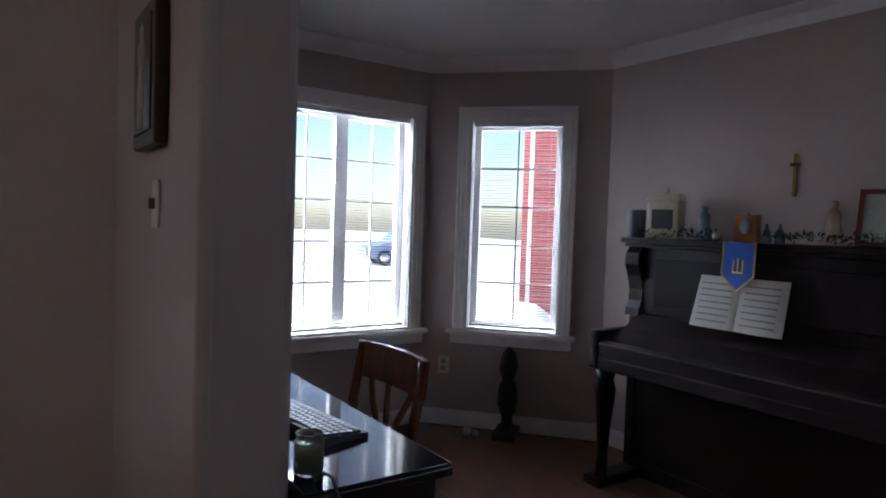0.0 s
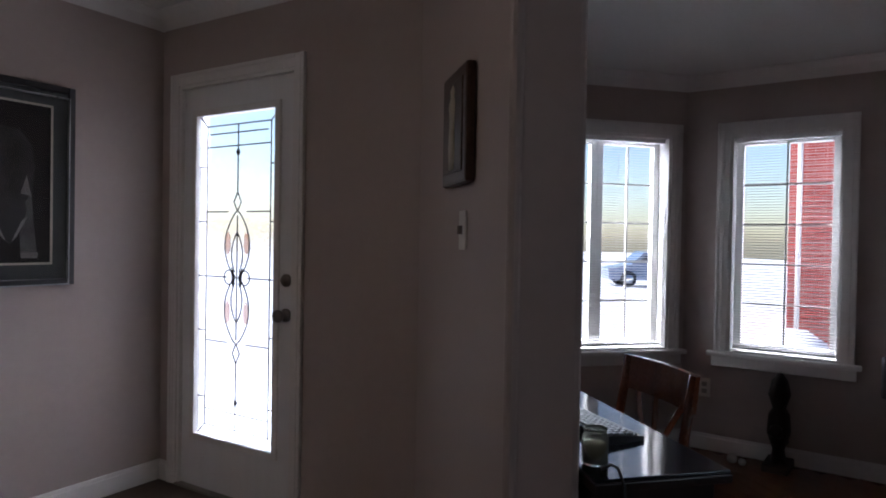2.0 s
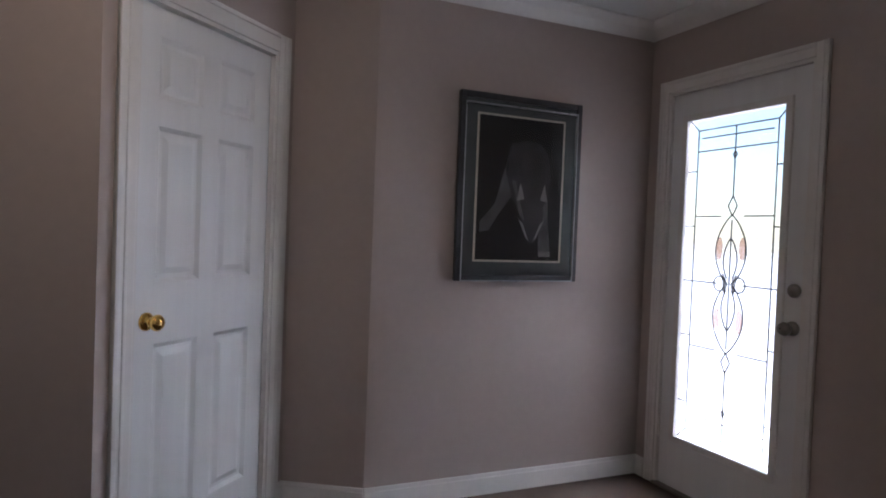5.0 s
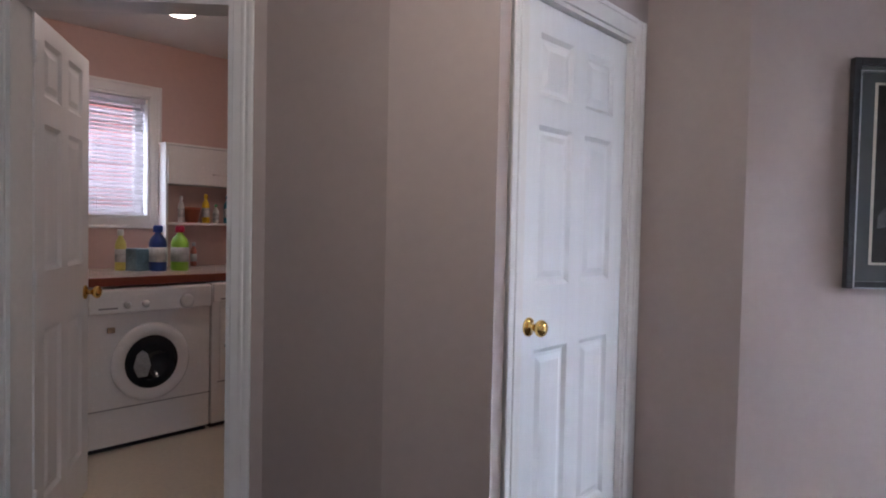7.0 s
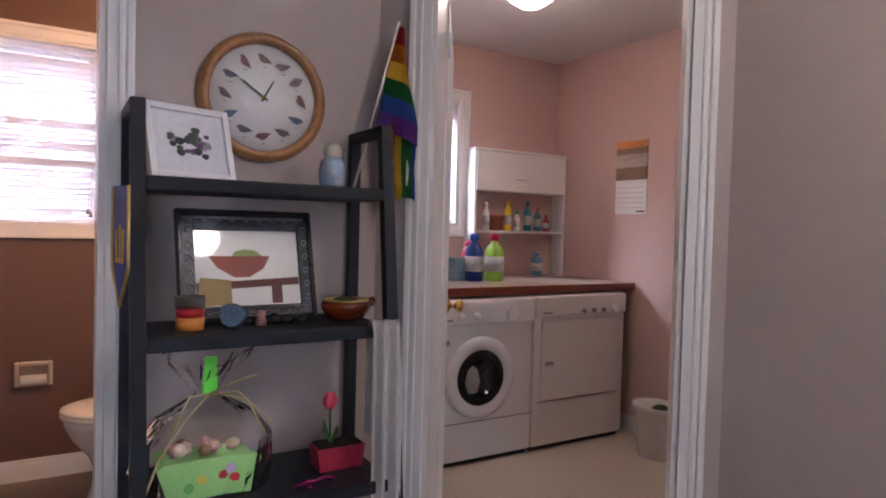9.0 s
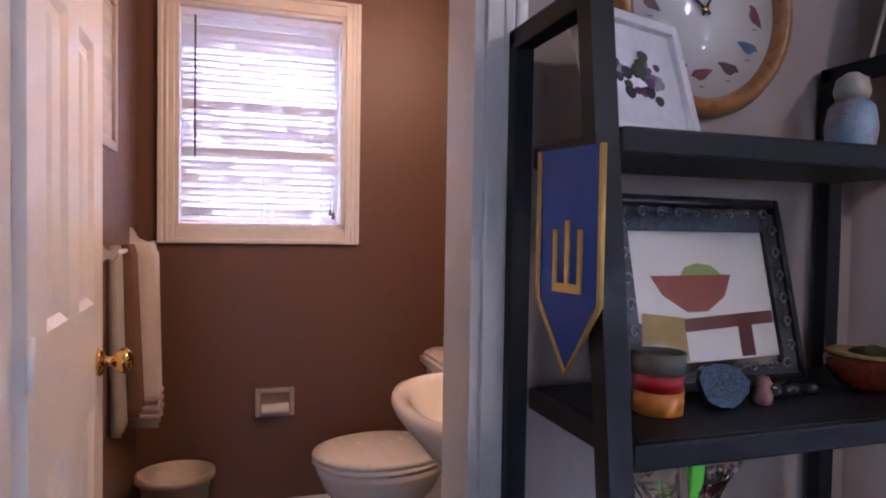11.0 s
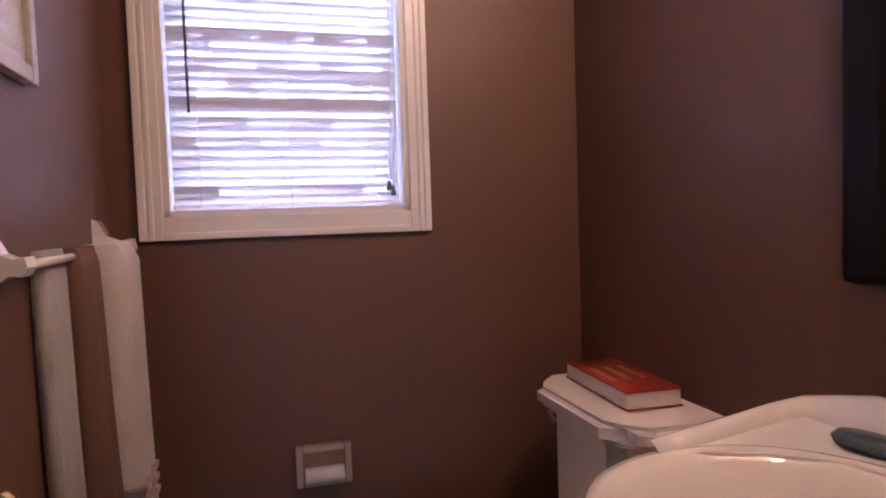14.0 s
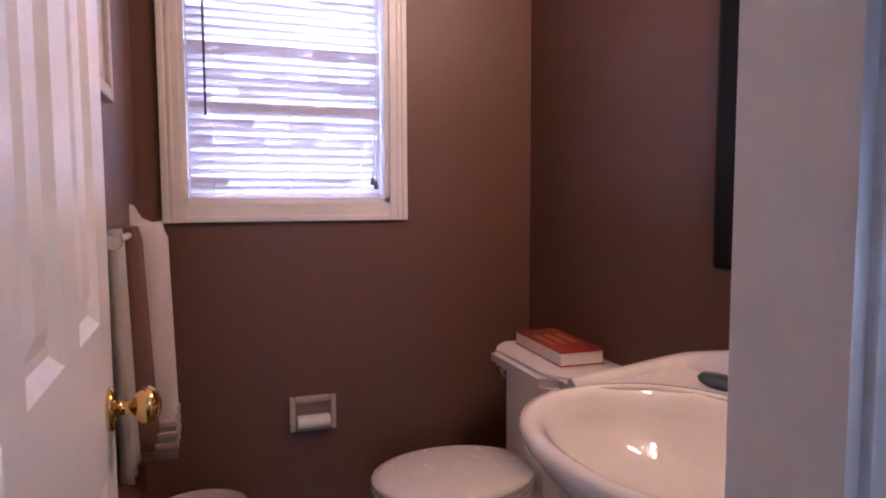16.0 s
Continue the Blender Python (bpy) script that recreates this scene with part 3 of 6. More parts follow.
def brick_mat():
    m = bpy.data.materials.new("brickwork")
    m.use_nodes = True
    n, l = m.node_tree.nodes, m.node_tree.links
    t = n.new("ShaderNodeTexBrick")
    t.inputs["Scale"].default_value = 1.0
    t.inputs["Brick Width"].default_value, t.inputs["Row Height"].default_value, t.inputs["Mortar Size"].default_value = 0.24, 0.085, 0.008
    t.inputs["Color1"].default_value, t.inputs["Color2"].default_value, t.inputs["Mortar"].default_value = (0.42, 0.09, 0.07, 1), (0.34, 0.07, 0.055, 1), (0.45, 0.32, 0.30, 1)
    tc, mp = n.new("ShaderNodeTexCoord"), n.new("ShaderNodeMapping")
    mp.inputs["Rotation"].default_value = (radians(90), 0, 0)
    l.new(tc.outputs["Object"], mp.inputs[0]), l.new(mp.outputs[0], t.inputs["Vector"])
    l.new(t.outputs[0], n["Principled BSDF"].inputs["Base Color"])
    n["Principled BSDF"].inputs["Roughness"].default_value = 0.9
    return m


BRICKW = brick_mat()


def house(m, w, h, label):
    g = thing("house", m, label, "house")
    part("wall", B(0, 0, -0.55, w, 8, h), BRICKW, g)
    part("roof", PR([(-0.4, h), (w + 0.4, h), (w / 2, h + 2.2)], -0.4, 8.4, XZ), mat("shingle", (0.1, 0.09, 0.09), 0.9, var=0.2), g)
    part("downpipe", tube(bmesh.new(), [(0.15, -0.06, -0.5), (0.15, -0.06, h)], 0.04, 8), TRIM, g)
    return g


house(pose(7.7, 9.55, 0, 0, 0, -42), 9.0, 5.5, "red brick house in sunlight across the snow")
nb = thing("house", pose(-9.2, -5.0, 0, 0, 0, 90), "red brick neighbouring house beyond the side yard", "house")
part("wall", B(0, 0, -0.55, 14, 6, 5.0), BRICKW, nb)
part("roof", PR([(-0.4, 5.0), (14.4, 5.0), (13, 6.6), (1, 6.6)], -0.4, 6.4, XZ), mat("shingle", (0.1, 0.09, 0.09)), nb)
for i, (x, y, r, h) in enumerate(((5.2, 10.6, 1.6, 0.45), (3.4, 9.6, 1.2, 0.5), (6.6, 8.2, 0.6, 0.75), (7.2, 7.8, 0.5, 0.55))):
    k = L([(r, -0.6), (r * 0.92, -0.6 + 0.35 * h), (r * 0.7, -0.6 + 0.75 * h), (r * 0.35, -0.6 + 0.96 * h), (0.01, -0.6 + h)], 20)
    for v in k.verts:
        v.co += Vector((noise.noise(v.co * 3), noise.noise(v.co * 3 + Vector((5, 0, 0))), 0)) * 0.15 * r
    solo("snow_bank", k, SNOW, pose(x, y, 0), "heap of shovelled snow on the lawn", "snow", "snow heaps")


def car(m):
    c = thing("car", m, "silver-blue parked car beyond the snow", "car")
    paint = mat("car_paint", (0.22, 0.30, 0.42), 0.25, 0.3, var=0.05, coat=0.6)
    part("body", PR([(-2.2, 0.3), (2.2, 0.3), (2.25, 0.75), (1.3, 0.95), (0.7, 1.5), (-1.5, 1.55), (-2.1, 1.0)], -0.85, 0.85, XZ), paint, c)
    part("window", PR([(1.05, 1.0), (0.6, 1.42), (-1.4, 1.46), (-1.85, 1.02)], -0.87, 0.87, XZ), mat("car_glass", (0.02, 0.03, 0.04), 0.08, var=0.02), c)
    for x in (-1.4, 1.4):
        for y in (-0.8, 0.8):
            wh = part("wheel", L([(0.001, -0.1), (0.33, -0.1), (0.34, 0), (0.33, 0.1), (0.001, 0.1)], 24, Matrix.Translation((x, y, 0.33)) @ Matrix.Rotation(radians(90), 4, 'X')), PLASTB, c)
            part("rim", L([(0.001, -0.11), (0.2, -0.11), (0.2, 0.11), (0.001, 0.11)], 20, Matrix.Translation((x, y, 0.33)) @ Matrix.Rotation(radians(90), 4, 'X')), CHROME, wh)


car(pose(15.2, 25.5, -0.55, 0, 0, 165))


# ---------------------------------------------------------------- living room
def piano():
    p = thing("piano", pose(2.945, 2.255, 0, 0, 0, -90), "black upright piano with carved brackets, lid closed", "piano")
    # local: x along the piano, -y to the room after the turn; y is depth from the wall (negative = into the room)
    w = 0.76
    E = EBONY
    part("top_lid", bx(B(-w - 0.03, -0.31, 1.243, w + 0.03, -0.005, 1.27, 0.006), -w - 0.015, -0.295, 1.222, w + 0.015, -0.01, 1.243, 0.008), E, p)
    part("upper_panel", bx(B(-w + 0.09, -0.262, 0.87, w - 0.09, -0.24, 1.222, 0.003), -w + 0.16, -0.27, 0.93, w - 0.16, -0.26, 1.17, 0.006), E, p)
    for s in (-1, 1):
        part("side", B(s * w, -0.25, 0.0, s * (w - 0.05), 0, 1.222, 0.004), E, p)
        part("arm", B(s * w, -0.56, 0.60, s * (w - 0.06), -0.24, 0.80, 0.02), E, p)
        prof = [(0, 0.86), (-0.05, 0.86), (-0.045, 0.90), (-0.025, 0.94), (-0.02, 1.0), (-0.04, 1.07), (-0.065, 1.13), (-0.06, 1.19), (-0.03, 1.222), (0, 1.222)]
        part("bracket", PR([(y - 0.245, z) for y, z in prof], s * (w - 0.09), s * (w - 0.005), Matrix(((0, 0, 1, 0), (1, 0, 0, 0), (0, 1, 0, 0), (0, 0, 0, 1)))), E, p, "carved scroll bracket")
        leg = L([(0.045, 0.0), (0.05, 0.03), (0.03, 0.07), (0.026, 0.16), (0.034, 0.3), (0.048, 0.42), (0.055, 0.5), (0.04, 0.55), (0.055, 0.6)], 20, Matrix.Translation((s * (w - 0.07), -0.5, 0)))
        part("leg", leg, E, p, "turned front leg")
        part("toe_block", B(s * w, -0.56, 0.0, s * (w - 0.11), -0.22, 0.05, 0.01), E, p)
    part("key_bed", B(-w + 0.01, -0.55, 0.60, w - 0.01, -0.22, 0.665, 0.008), E, p)
    part("fallboard", PR([(-0.55, 0.665), (-0.55, 0.735), (-0.53, 0.752), (-0.36, 0.80), (-0.27, 0.87), (-0.24, 0.87), (-0.24, 0.665)], -w + 0.062, w - 0.062, Matrix(((0, 0, 1, 0), (1, 0, 0, 0), (0, 1, 0, 0), (0, 0, 0, 1)))), E, p)
    # thin strip along the lid's front, lighter and smoother than the black wood
    part("lid_edge", B(-w + 0.062, -0.556, 0.728, w - 0.062, -0.548, 0.738, 0.002), mat("pale_edge", (0.10, 0.08, 0.07), 0.2, var=0.2), p)
    part("lower_panel", bx(B(-w + 0.05, -0.24, 0.08, w - 0.05, -0.21, 0.60, 0.003), -w + 0.14, -0.247, 0.14, w - 0.14, -0.238, 0.54, 0.006), E, p)
    part("plinth", B(-w + 0.05, -0.25, 0.0, w - 0.05, -0.2, 0.08, 0.004), E, p)
    for i in (-1, 0, 1):
        part("pedal", B(i * 0.09 - 0.02, -0.34, 0.035, i * 0.09 + 0.02, -0.24, 0.047, 0.005), BRASS, p)


piano()


def sheet_music():
    b = thing("sheet_music", pose(2.60, 2.352, 0.875, 0, 0, -90), "open book of sheet music on the piano", "book")
    for s in (-1, 1):
        k = bmesh.new()
        prev = None
        for i in range(7):
            x = s * 0.21 * i / 6
            bow = -0.012 * math.sin(math.pi * i / 6) - 0.004
            a, c = k.verts.new((x * 1.04, bow - 0.02, 0.0)), k.verts.new((x, bow + 0.05, 0.235))
            if prev:
                k.faces.new((prev[0], a, c, prev[1]))
            prev = (a, c)
        bmesh.ops.solidify(k, geom=k.faces[:], thickness=0.006)
        pg = part("page", k, PAPER, b)
        for j in range(7):
            z = 0.03 + j * 0.028
            y = -0.02 + 0.07 * z / 0.235 - 0.0185
            part("stave", B(s * 0.03, y - 0.0006, z, s * 0.185, y, z + 0.007), mat("print_grey", (0.38, 0.36, 0.35), 0.8), pg)


sheet_music()

GOLD = mat("gold_thread", (0.75, 0.52, 0.15), 0.4, 0.4)
BLUE = mat("blue_satin", (0.01, 0.075, 0.42), 0.4, var=0.1, scale=20)


def pennant(m, label, w=0.15, h=0.22):
    o = thing("pennant", m, label, "pennant")
    sh = [(-w / 2, 0), (w / 2, 0), (w / 2, -h * 0.68), (0, -h), (-w / 2, -h * 0.68)]
    part("cloth", PR(sh, -0.002, 0.002, XZ), BLUE, o)
    part("fringe", tube(bmesh.new(), [(x, -0.002, z) for x, z in sh[1:] + sh[:1]], 0.004, 6), GOLD, o)
    k = bmesh.new()
    for x in (-0.022, 0, 0.022):
        bx(k, x - 0.003, -0.005, -h * 0.62, x + 0.003, -0.002, -h * (0.32 if x == 0 else 0.36))
    bx(k, -0.025, -0.005, -h * 0.64, 0.025, -0.002, -h * 0.60)
    part("emblem", k, GOLD, o)


pennant(pose(2.622, 2.365, 1.270, -3, 0, -90), "blue satin pennant with gold trim hanging off the piano")


def on_piano(name, bm, material, y, label, cat, x=2.80, z=1.2705, rz=0):
    return solo(name, bm, material, pose(x, y, z, 0, 0, rz), label, cat)


on_piano("candle", L([(0.046, 0), (0.048, 0.005), (0.048, 0.145), (0.044, 0.15), (0.03, 0.146), (0.001, 0.146)], 28), mat("grey_wax", (0.16, 0.16, 0.22), 0.5, var=0.2, scale=30), 3.03, "thick grey-blue pillar candle", "candle", 2.74)
lan = thing("lantern", pose(2.76, 2.86, 1.2705, 0, 0, -75), "cream house-shaped lantern box with a dark front", "lantern")
CREAM = mat("cream_tin", (0.72, 0.66, 0.50), 0.4, var=0.08)
part("box", B(-0.085, -0.05, 0, 0.085, 0.05, 0.2, 0.012), CREAM, lan)
part("roof", PR([(-0.09, 0.2), (0.09, 0.2), (0.075, 0.23), (-0.075, 0.23)], -0.05, 0.05, XZ), CREAM, lan)
# the box is solid; a flat dark panel marks its front opening
part("front_opening", B(-0.055, -0.053, 0.05, 0.055, -0.049, 0.15, 0.001), mat("dark_front", (0.09, 0.09, 0.10), 0.3), lan)
part("chimney", L([(0.012, 0.23), (0.012, 0.265), (0.001, 0.265)], 12), CREAM, lan)
for nm, y, hh, mm, lb in (("figurine", 2.665, 0.17, mat("pale_blue_glaze", (0.30, 0.42, 0.48), 0.3, var=0.2, scale=40), "pale blue glazed draped figurine"),
                          ("figurine", 2.06, 0.19, mat("beige_plaster", (0.55, 0.45, 0.35), 0.6, var=0.2, scale=40), "beige plaster figurine on the piano")):
    on_piano(nm, L([(0.04, 0), (0.042, 0.02), (0.034, 0.3 * hh), (0.026, 0.55 * hh), (0.032, 0.68 * hh), (0.02, 0.8 * hh), (0.012, 0.84 * hh), (0.019, 0.92 * hh), (0.012, 0.99 * hh), (0.001, hh)], 20), mm, y, lb, "figurine")
sc = thing("mantel_clock", pose(2.74, 2.40, 1.2705, 0, 0, -85), "small orange-brown wooden clock", "clock")
part("case", PR([(-0.052, 0), (0.052, 0), (0.048, 0.125), (-0.048, 0.125)], -0.025, 0.025, XZ), mat("orange_wood", (0.42, 0.14, 0.04), 0.35, var=0.2), sc)
part("dial", L([(0.001, 0), (0.026, 0), (0.026, 0.006), (0.001, 0.006)], 24, Matrix.Translation((0, -0.025, 0.07)) @ Matrix.Rotation(radians(90), 4, 'X'), 1, 1.3), mat("blue_dial", (0.25, 0.36, 0.42), 0.2), sc)
part("finial", L([(0.006, 0.125), (0.01, 0.135), (0.001, 0.142)], 10), CHROME, sc)
on_piano("ball_ornament", L([(0.004, 0), (0.018, 0.006), (0.025, 0.024), (0.018, 0.042), (0.001, 0.049)], 20), mat("silver_ball", (0.7, 0.65, 0.55), 0.2, 0.7), 2.515, "small silver ball ornament", "ornament", 2.68)
for y in (2.30, 2.24):
    on_piano("glass_bottle", L([(0.02, 0), (0.022, 0.02), (0.015, 0.05), (0.006, 0.07), (0.006, 0.085), (0.001, 0.085)], 16), mat("blue_glass", (0.45, 0.7, 0.8), 0.05, var=0, trans=0.8), y, "small pale blue glass bottle", "bottle", 2.72)
pf = thing("photo_frame", pose(2.78, 1.86, 1.272, -14, 0, -80), "dark red photo frame leaning on the wall", "frame")
part("frame", bx(bx(bx(B(-0.10, -0.01, 0, -0.08, 0.01, 0.24, 0.003), 0.08, -0.01, 0, 0.10, 0.01, 0.24, 0.003), -0.08, -0.01, 0, 0.08, 0.01, 0.02, 0.003), -0.08, -0.01, 0.22, 0.08, 0.01, 0.24, 0.003), mat("oxblood", (0.16, 0.03, 0.03), 0.3), pf)
part("print", B(-0.082, -0.002, 0.018, 0.082, 0.004, 0.222), mat("pale_print", (0.5, 0.58, 0.52), 0.3, var=0.2, scale=30), pf)


def garland(y0, y1):
    LEAF = mat("garland_leaf", (0.035, 0.055, 0.035), 0.6, var=0.3, scale=40)
    k = bmesh.new()
    rnd = random.Random(4)
    n = int((y1 - y0) * 420)
    for i in range(n):
        y = y0 + (y1 - y0) * i / n
        c = Vector((2.70 + 0.02 * math.sin(y * 23) + rnd.uniform(-0.03, 0.03), y, 1.285 + rnd.uniform(-0.008, 0.03)))
        a, b = Vector((rnd.uniform(-1, 1), rnd.uniform(-1, 1), rnd.uniform(-0.4, 1))).normalized(), Vector((rnd.uniform(-1, 1), rnd.uniform(-1, 1), 0.2)).normalized()
        vs = [k.verts.new(c), k.verts.new(c + a * 0.014 + b * 0.006), k.verts.new(c + a * 0.028), k.verts.new(c + a * 0.014 - b * 0.006)]
        k.faces.new(vs)
    solo("garland", k, LEAF, I4, "dark green leaf garland along the piano top", "garland", kind="stuff")


garland(2.52, 2.98)
garland(1.6, 2.27)
cx_ = thing("crucifix", pose(2.953, 2.305, 1.49, 0, 0, -90), "small brass and wood cross on the wall", "cross")
part("upright", B(-0.007, -0.012, 0, 0.007, 0, 0.2, 0.003), mat("aged_brass", (0.26, 0.15, 0.05), 0.4, 0.6), cx_)
part("crossbar", B(-0.022, -0.014, 0.14, 0.022, -0.002, 0.156, 0.003), mat("dark_carving", (0.03, 0.018, 0.014), 0.5, var=0.3, scale=20), cx_)
# dark floor sculpture and bauble by the bay
sc2 = thing("sculpture", pose(2.50, 3.76, 0, 0, 0, 40), "dark carved wooden sculpture standing under the window", "sculpture")
DK = mat("dark_carving", (0.03, 0.018, 0.014), 0.5, var=0.3, scale=20)
part("base", B(-0.12, -0.07, 0, 0.12, 0.07, 0.05, 0.012), DK, sc2)
part("body", L([(0.06, 0.05), (0.045, 0.12), (0.09, 0.22), (0.08, 0.32), (0.05, 0.36), (0.085, 0.44), (0.06, 0.52), (0.02, 0.56), (0.001, 0.565)], 20, None, 1.1, 0.7), DK, sc2)
part("arm_knob", L([(0.001, 0), (0.04, 0.02), (0.03, 0.07), (0.001, 0.09)], 14, pose(-0.13, 0, 0.21, 0, 40, 0)), DK, sc2)
part("arm_knob", L([(0.001, 0), (0.04, 0.02), (0.03, 0.07), (0.001, 0.09)], 14, pose(0.13, 0, 0.12, 0, -30, 0)), DK, sc2)
for dx, dy, r_ in ((0, 0, 0.03), (0.03, -0.05, 0.022)):
    solo("glass_bauble", L([(r_ * math.sin(math.pi * i / 10) + 0.0005, r_ - r_ * math.cos(math.pi * i / 10)) for i in range(11)], 18), mat("grey_glass", (0.5, 0.52, 0.5), 0.1, var=0.05), pose(2.30 + dx, 3.90 + dy, 0), "small grey glass bauble on the floor", "bauble", "baubles")


def plate(m, label, toggle=True, name="light_switch", cat="switch"):
    o = thing(name, m, label, cat)
    part("cover_plate", B(-0.036, -0.006, -0.058, 0.036, 0, 0.058, 0.003), mat("ivory_plastic", (0.72, 0.70, 0.66), 0.35, var=0.03), o)
    if toggle:
        part("toggle", B(-0.006, -0.02, -0.012, 0.006, -0.004, 0.014, 0.002), mat("dark_toggle", (0.12, 0.10, 0.09), 0.4), o)
    else:
        for z in (-0.022, 0.022):
            part("socket", B(-0.016, -0.008, z - 0.014, 0.016, -0.005, z + 0.014, 0.003), mat("socket_grey", (0.35, 0.34, 0.32), 0.4), o)


plate(pose(0.219, 2.445, 1.332, 0, 0, 90) @ Matrix.Rotation(math.pi, 4, 'Z'), "white wall switch plate with dark toggle")
plate(along(BAY1, BAY2, 0.14, 0.395), "white wall socket under the bay window", False, "wall_socket", "socket")
plate(pose(-4.54, 3.308, 1.33), "white wall switch in the laundry")


def table():
    t = thing("desk", pose(0.415, 1.965, 0), "dark wooden desk with a glossy glass top", "desk")
    part("tabletop", bx(B(0, 0, 0.715, 0.372, 1.2, 0.738, 0.004), 0.03, 0.03, 0.64, 0.342, 1.17, 0.715, 0.003), mat("dark_desk", (0.02, 0.014, 0.013), 0.35, var=0.2), t)
    part("glass_top", B(0.004, 0.004, 0.739, 0.368, 1.196, 0.747, 0.002), mat("smoked_glass", (0.012, 0.014, 0.02), 0.07, var=0.02, bump=0.12, bscale=9), t, "glossy smoked glass sheet")
    for x in (0.03, 0.30):
        for y in (0.03, 1.12):
            part("leg", B(x, y, 0, x + 0.045, y + 0.045, 0.64, 0.004), EBONY, t)


table()
kb = thing("keyboard", pose(0.60, 2.41, 0.7475, 0, 0, 8), "black computer keyboard on the desk", "keyboard")
part("case", PR([(-0.07, 0), (0.07, 0), (0.07, 0.012), (-0.07, 0.024)], -0.2, 0.2, XZ @ Matrix.Identity(4)), PLASTB, kb)
KEY = mat("key_grey", (0.10, 0.105, 0.115), 0.35, var=0.1)
kk = None
for r_ in range(5):
    for c_ in range(18):
        if kk is None:
            kk = part("key", B(-0.0085, -0.009, 0, 0.0085, 0.009, 0.007, 0.002), KEY, kb)
            o = kk
        else:
            o = new("key", kk.data)
            o.parent = kb
        o.location = (-0.046 + r_ * 0.022, -0.185 + c_ * 0.0215, 0.0215 - r_ * 0.0019)
jar = thing("jar", pose(0.47, 2.075, 0.7475), "small glass jar with dark yellow contents on the desk", "jar")
part("glass", L([(0.03, 0), (0.033, 0.005), (0.033, 0.07), (0.028, 0.08), (0.03, 0.09), (0.027, 0.09), (0.026, 0.08), (0.03, 0.068), (0.03, 0.006), (0.001, 0.005)], 24), mat("jar_glass", (0.75, 0.8, 0.72), 0.05, var=0, trans=0.85), jar)
part("contents", L([(0.001, 0.006), (0.029, 0.007), (0.029, 0.05), (0.001, 0.05)], 20), mat("mustard", (0.16, 0.13, 0.03), 0.5), jar)
solo("cable", tube(bmesh.new(), [(0.46, 2.02, 0.752), (0.475, 2.0, 0.77), (0.485, 1.985, 0.765), (0.49, 1.962, 0.73), (0.492, 1.955, 0.55), (0.492, 1.96, 0.02)], 0.004, 8), PLASTB, I4, "black cable hanging over the desk edge", "cable")
mo = thing("monitor", pose(0.51, 2.98, 0.7475, 0, 0, 0), "black computer monitor on the desk", "monitor")
part("screen", B(-0.06, -0.17, 0.06, -0.02, 0.17, 0.40, 0.008), PLASTB, mo)
part("stand", B(-0.08, -0.1, 0, 0.06, 0.1, 0.012, 0.004), PLASTB, mo)
part("neck", B(-0.05, -0.03, 0.01, -0.03, 0.03, 0.08), PLASTB, mo)
mo2 = solo("mouse", L([(0.02, 0), (0.03, 0.006), (0.026, 0.022), (0.01, 0.032), (0.001, 0.033)], 18, None, 0.9, 1.6), mat("red_plastic", (0.25, 0.02, 0.03), 0.3), pose(0.57, 2.70, 0.7475), "dark red and white computer mouse", "mouse")


def chair():
    c = thing("dining_chair", pose(1.0, 2.69, 0, 0, 0, 2), "cherry-stained wooden chair with curved splats at the desk", "chair")
    # back at x = 0, seat towards -x
    for y in (-0.2, 0.2):
        part("back_post", tube(bmesh.new(), [(0.06, y, 0), (0.02, y, 0.25), (-0.01, y, 0.46), (0.0, y, 0.65), (0.035, y, 0.86)], [0.017, 0.019, 0.02, 0.018, 0.016], 10), CHERRY, c)
        part("leg", tube(bmesh.new(), [(-0.36, y, 0), (-0.36, y, 0.44)], [0.015, 0.021], 10), CHERRY, c)
    k = bmesh.new()
    n = 10
    grid_ = []
    for i in range(n + 1):
        y = -0.22 + 0.44 * i / n
        bow = 0.03 * (1 - (2 * i / n - 1) ** 2)
        top = 0.862 - 0.0 * abs(i - n / 2)
        grid_.append([k.verts.new((0.03 + bow, y, 0.735)), k.verts.new((0.045 + bow, y, top)), k.verts.new((0.025 + bow, y, top)), k.verts.new((0.01 + bow, y, 0.735))])
    for a, b in zip(grid_, grid_[1:]):
        for q in range(4):
            k.faces.new((a[q], a[(q + 1) % 4], b[(q + 1) % 4], b[q])).smooth = False
    k.faces.new(grid_[0]), k.faces.new(grid_[-1][::-1])
    part("top_rail", k, CHERRY, c, "wide curved top rail")
    for y0, y1 in ((-0.05, -0.14), (0.05, 0.14), (-0.02, 0.02)):
        part("splat", tube(bmesh.new(), [(0.0, y0, 0.47), (0.01, y0 * 0.6, 0.56), (0.02, (y0 + y1) / 2, 0.66), (0.04, y1, 0.75)], 0.011, 8), CHERRY, c)
    part("seat", B(-0.40, -0.22, 0.44, 0.02, 0.22, 0.47, 0.012), CHERRY, c)
    for y in (-0.2, 0.2):
        part("stretcher", tube(bmesh.new(), [(-0.36, y, 0.2), (0.03, y, 0.2)], 0.01, 8), CHERRY, c)


chair()
rug = solo("cushion", L([(0.10, 0), (0.15, 0.03), (0.12, 0.06), (0.001, 0.07)], 20, None, 1.2, 0.9), mat("cream_cloth", (0.5, 0.44, 0.36), 0.9, var=0.15, scale=20), pose(1.72, 2.1, 0), "cream cushion lying on the floor", "cushion")


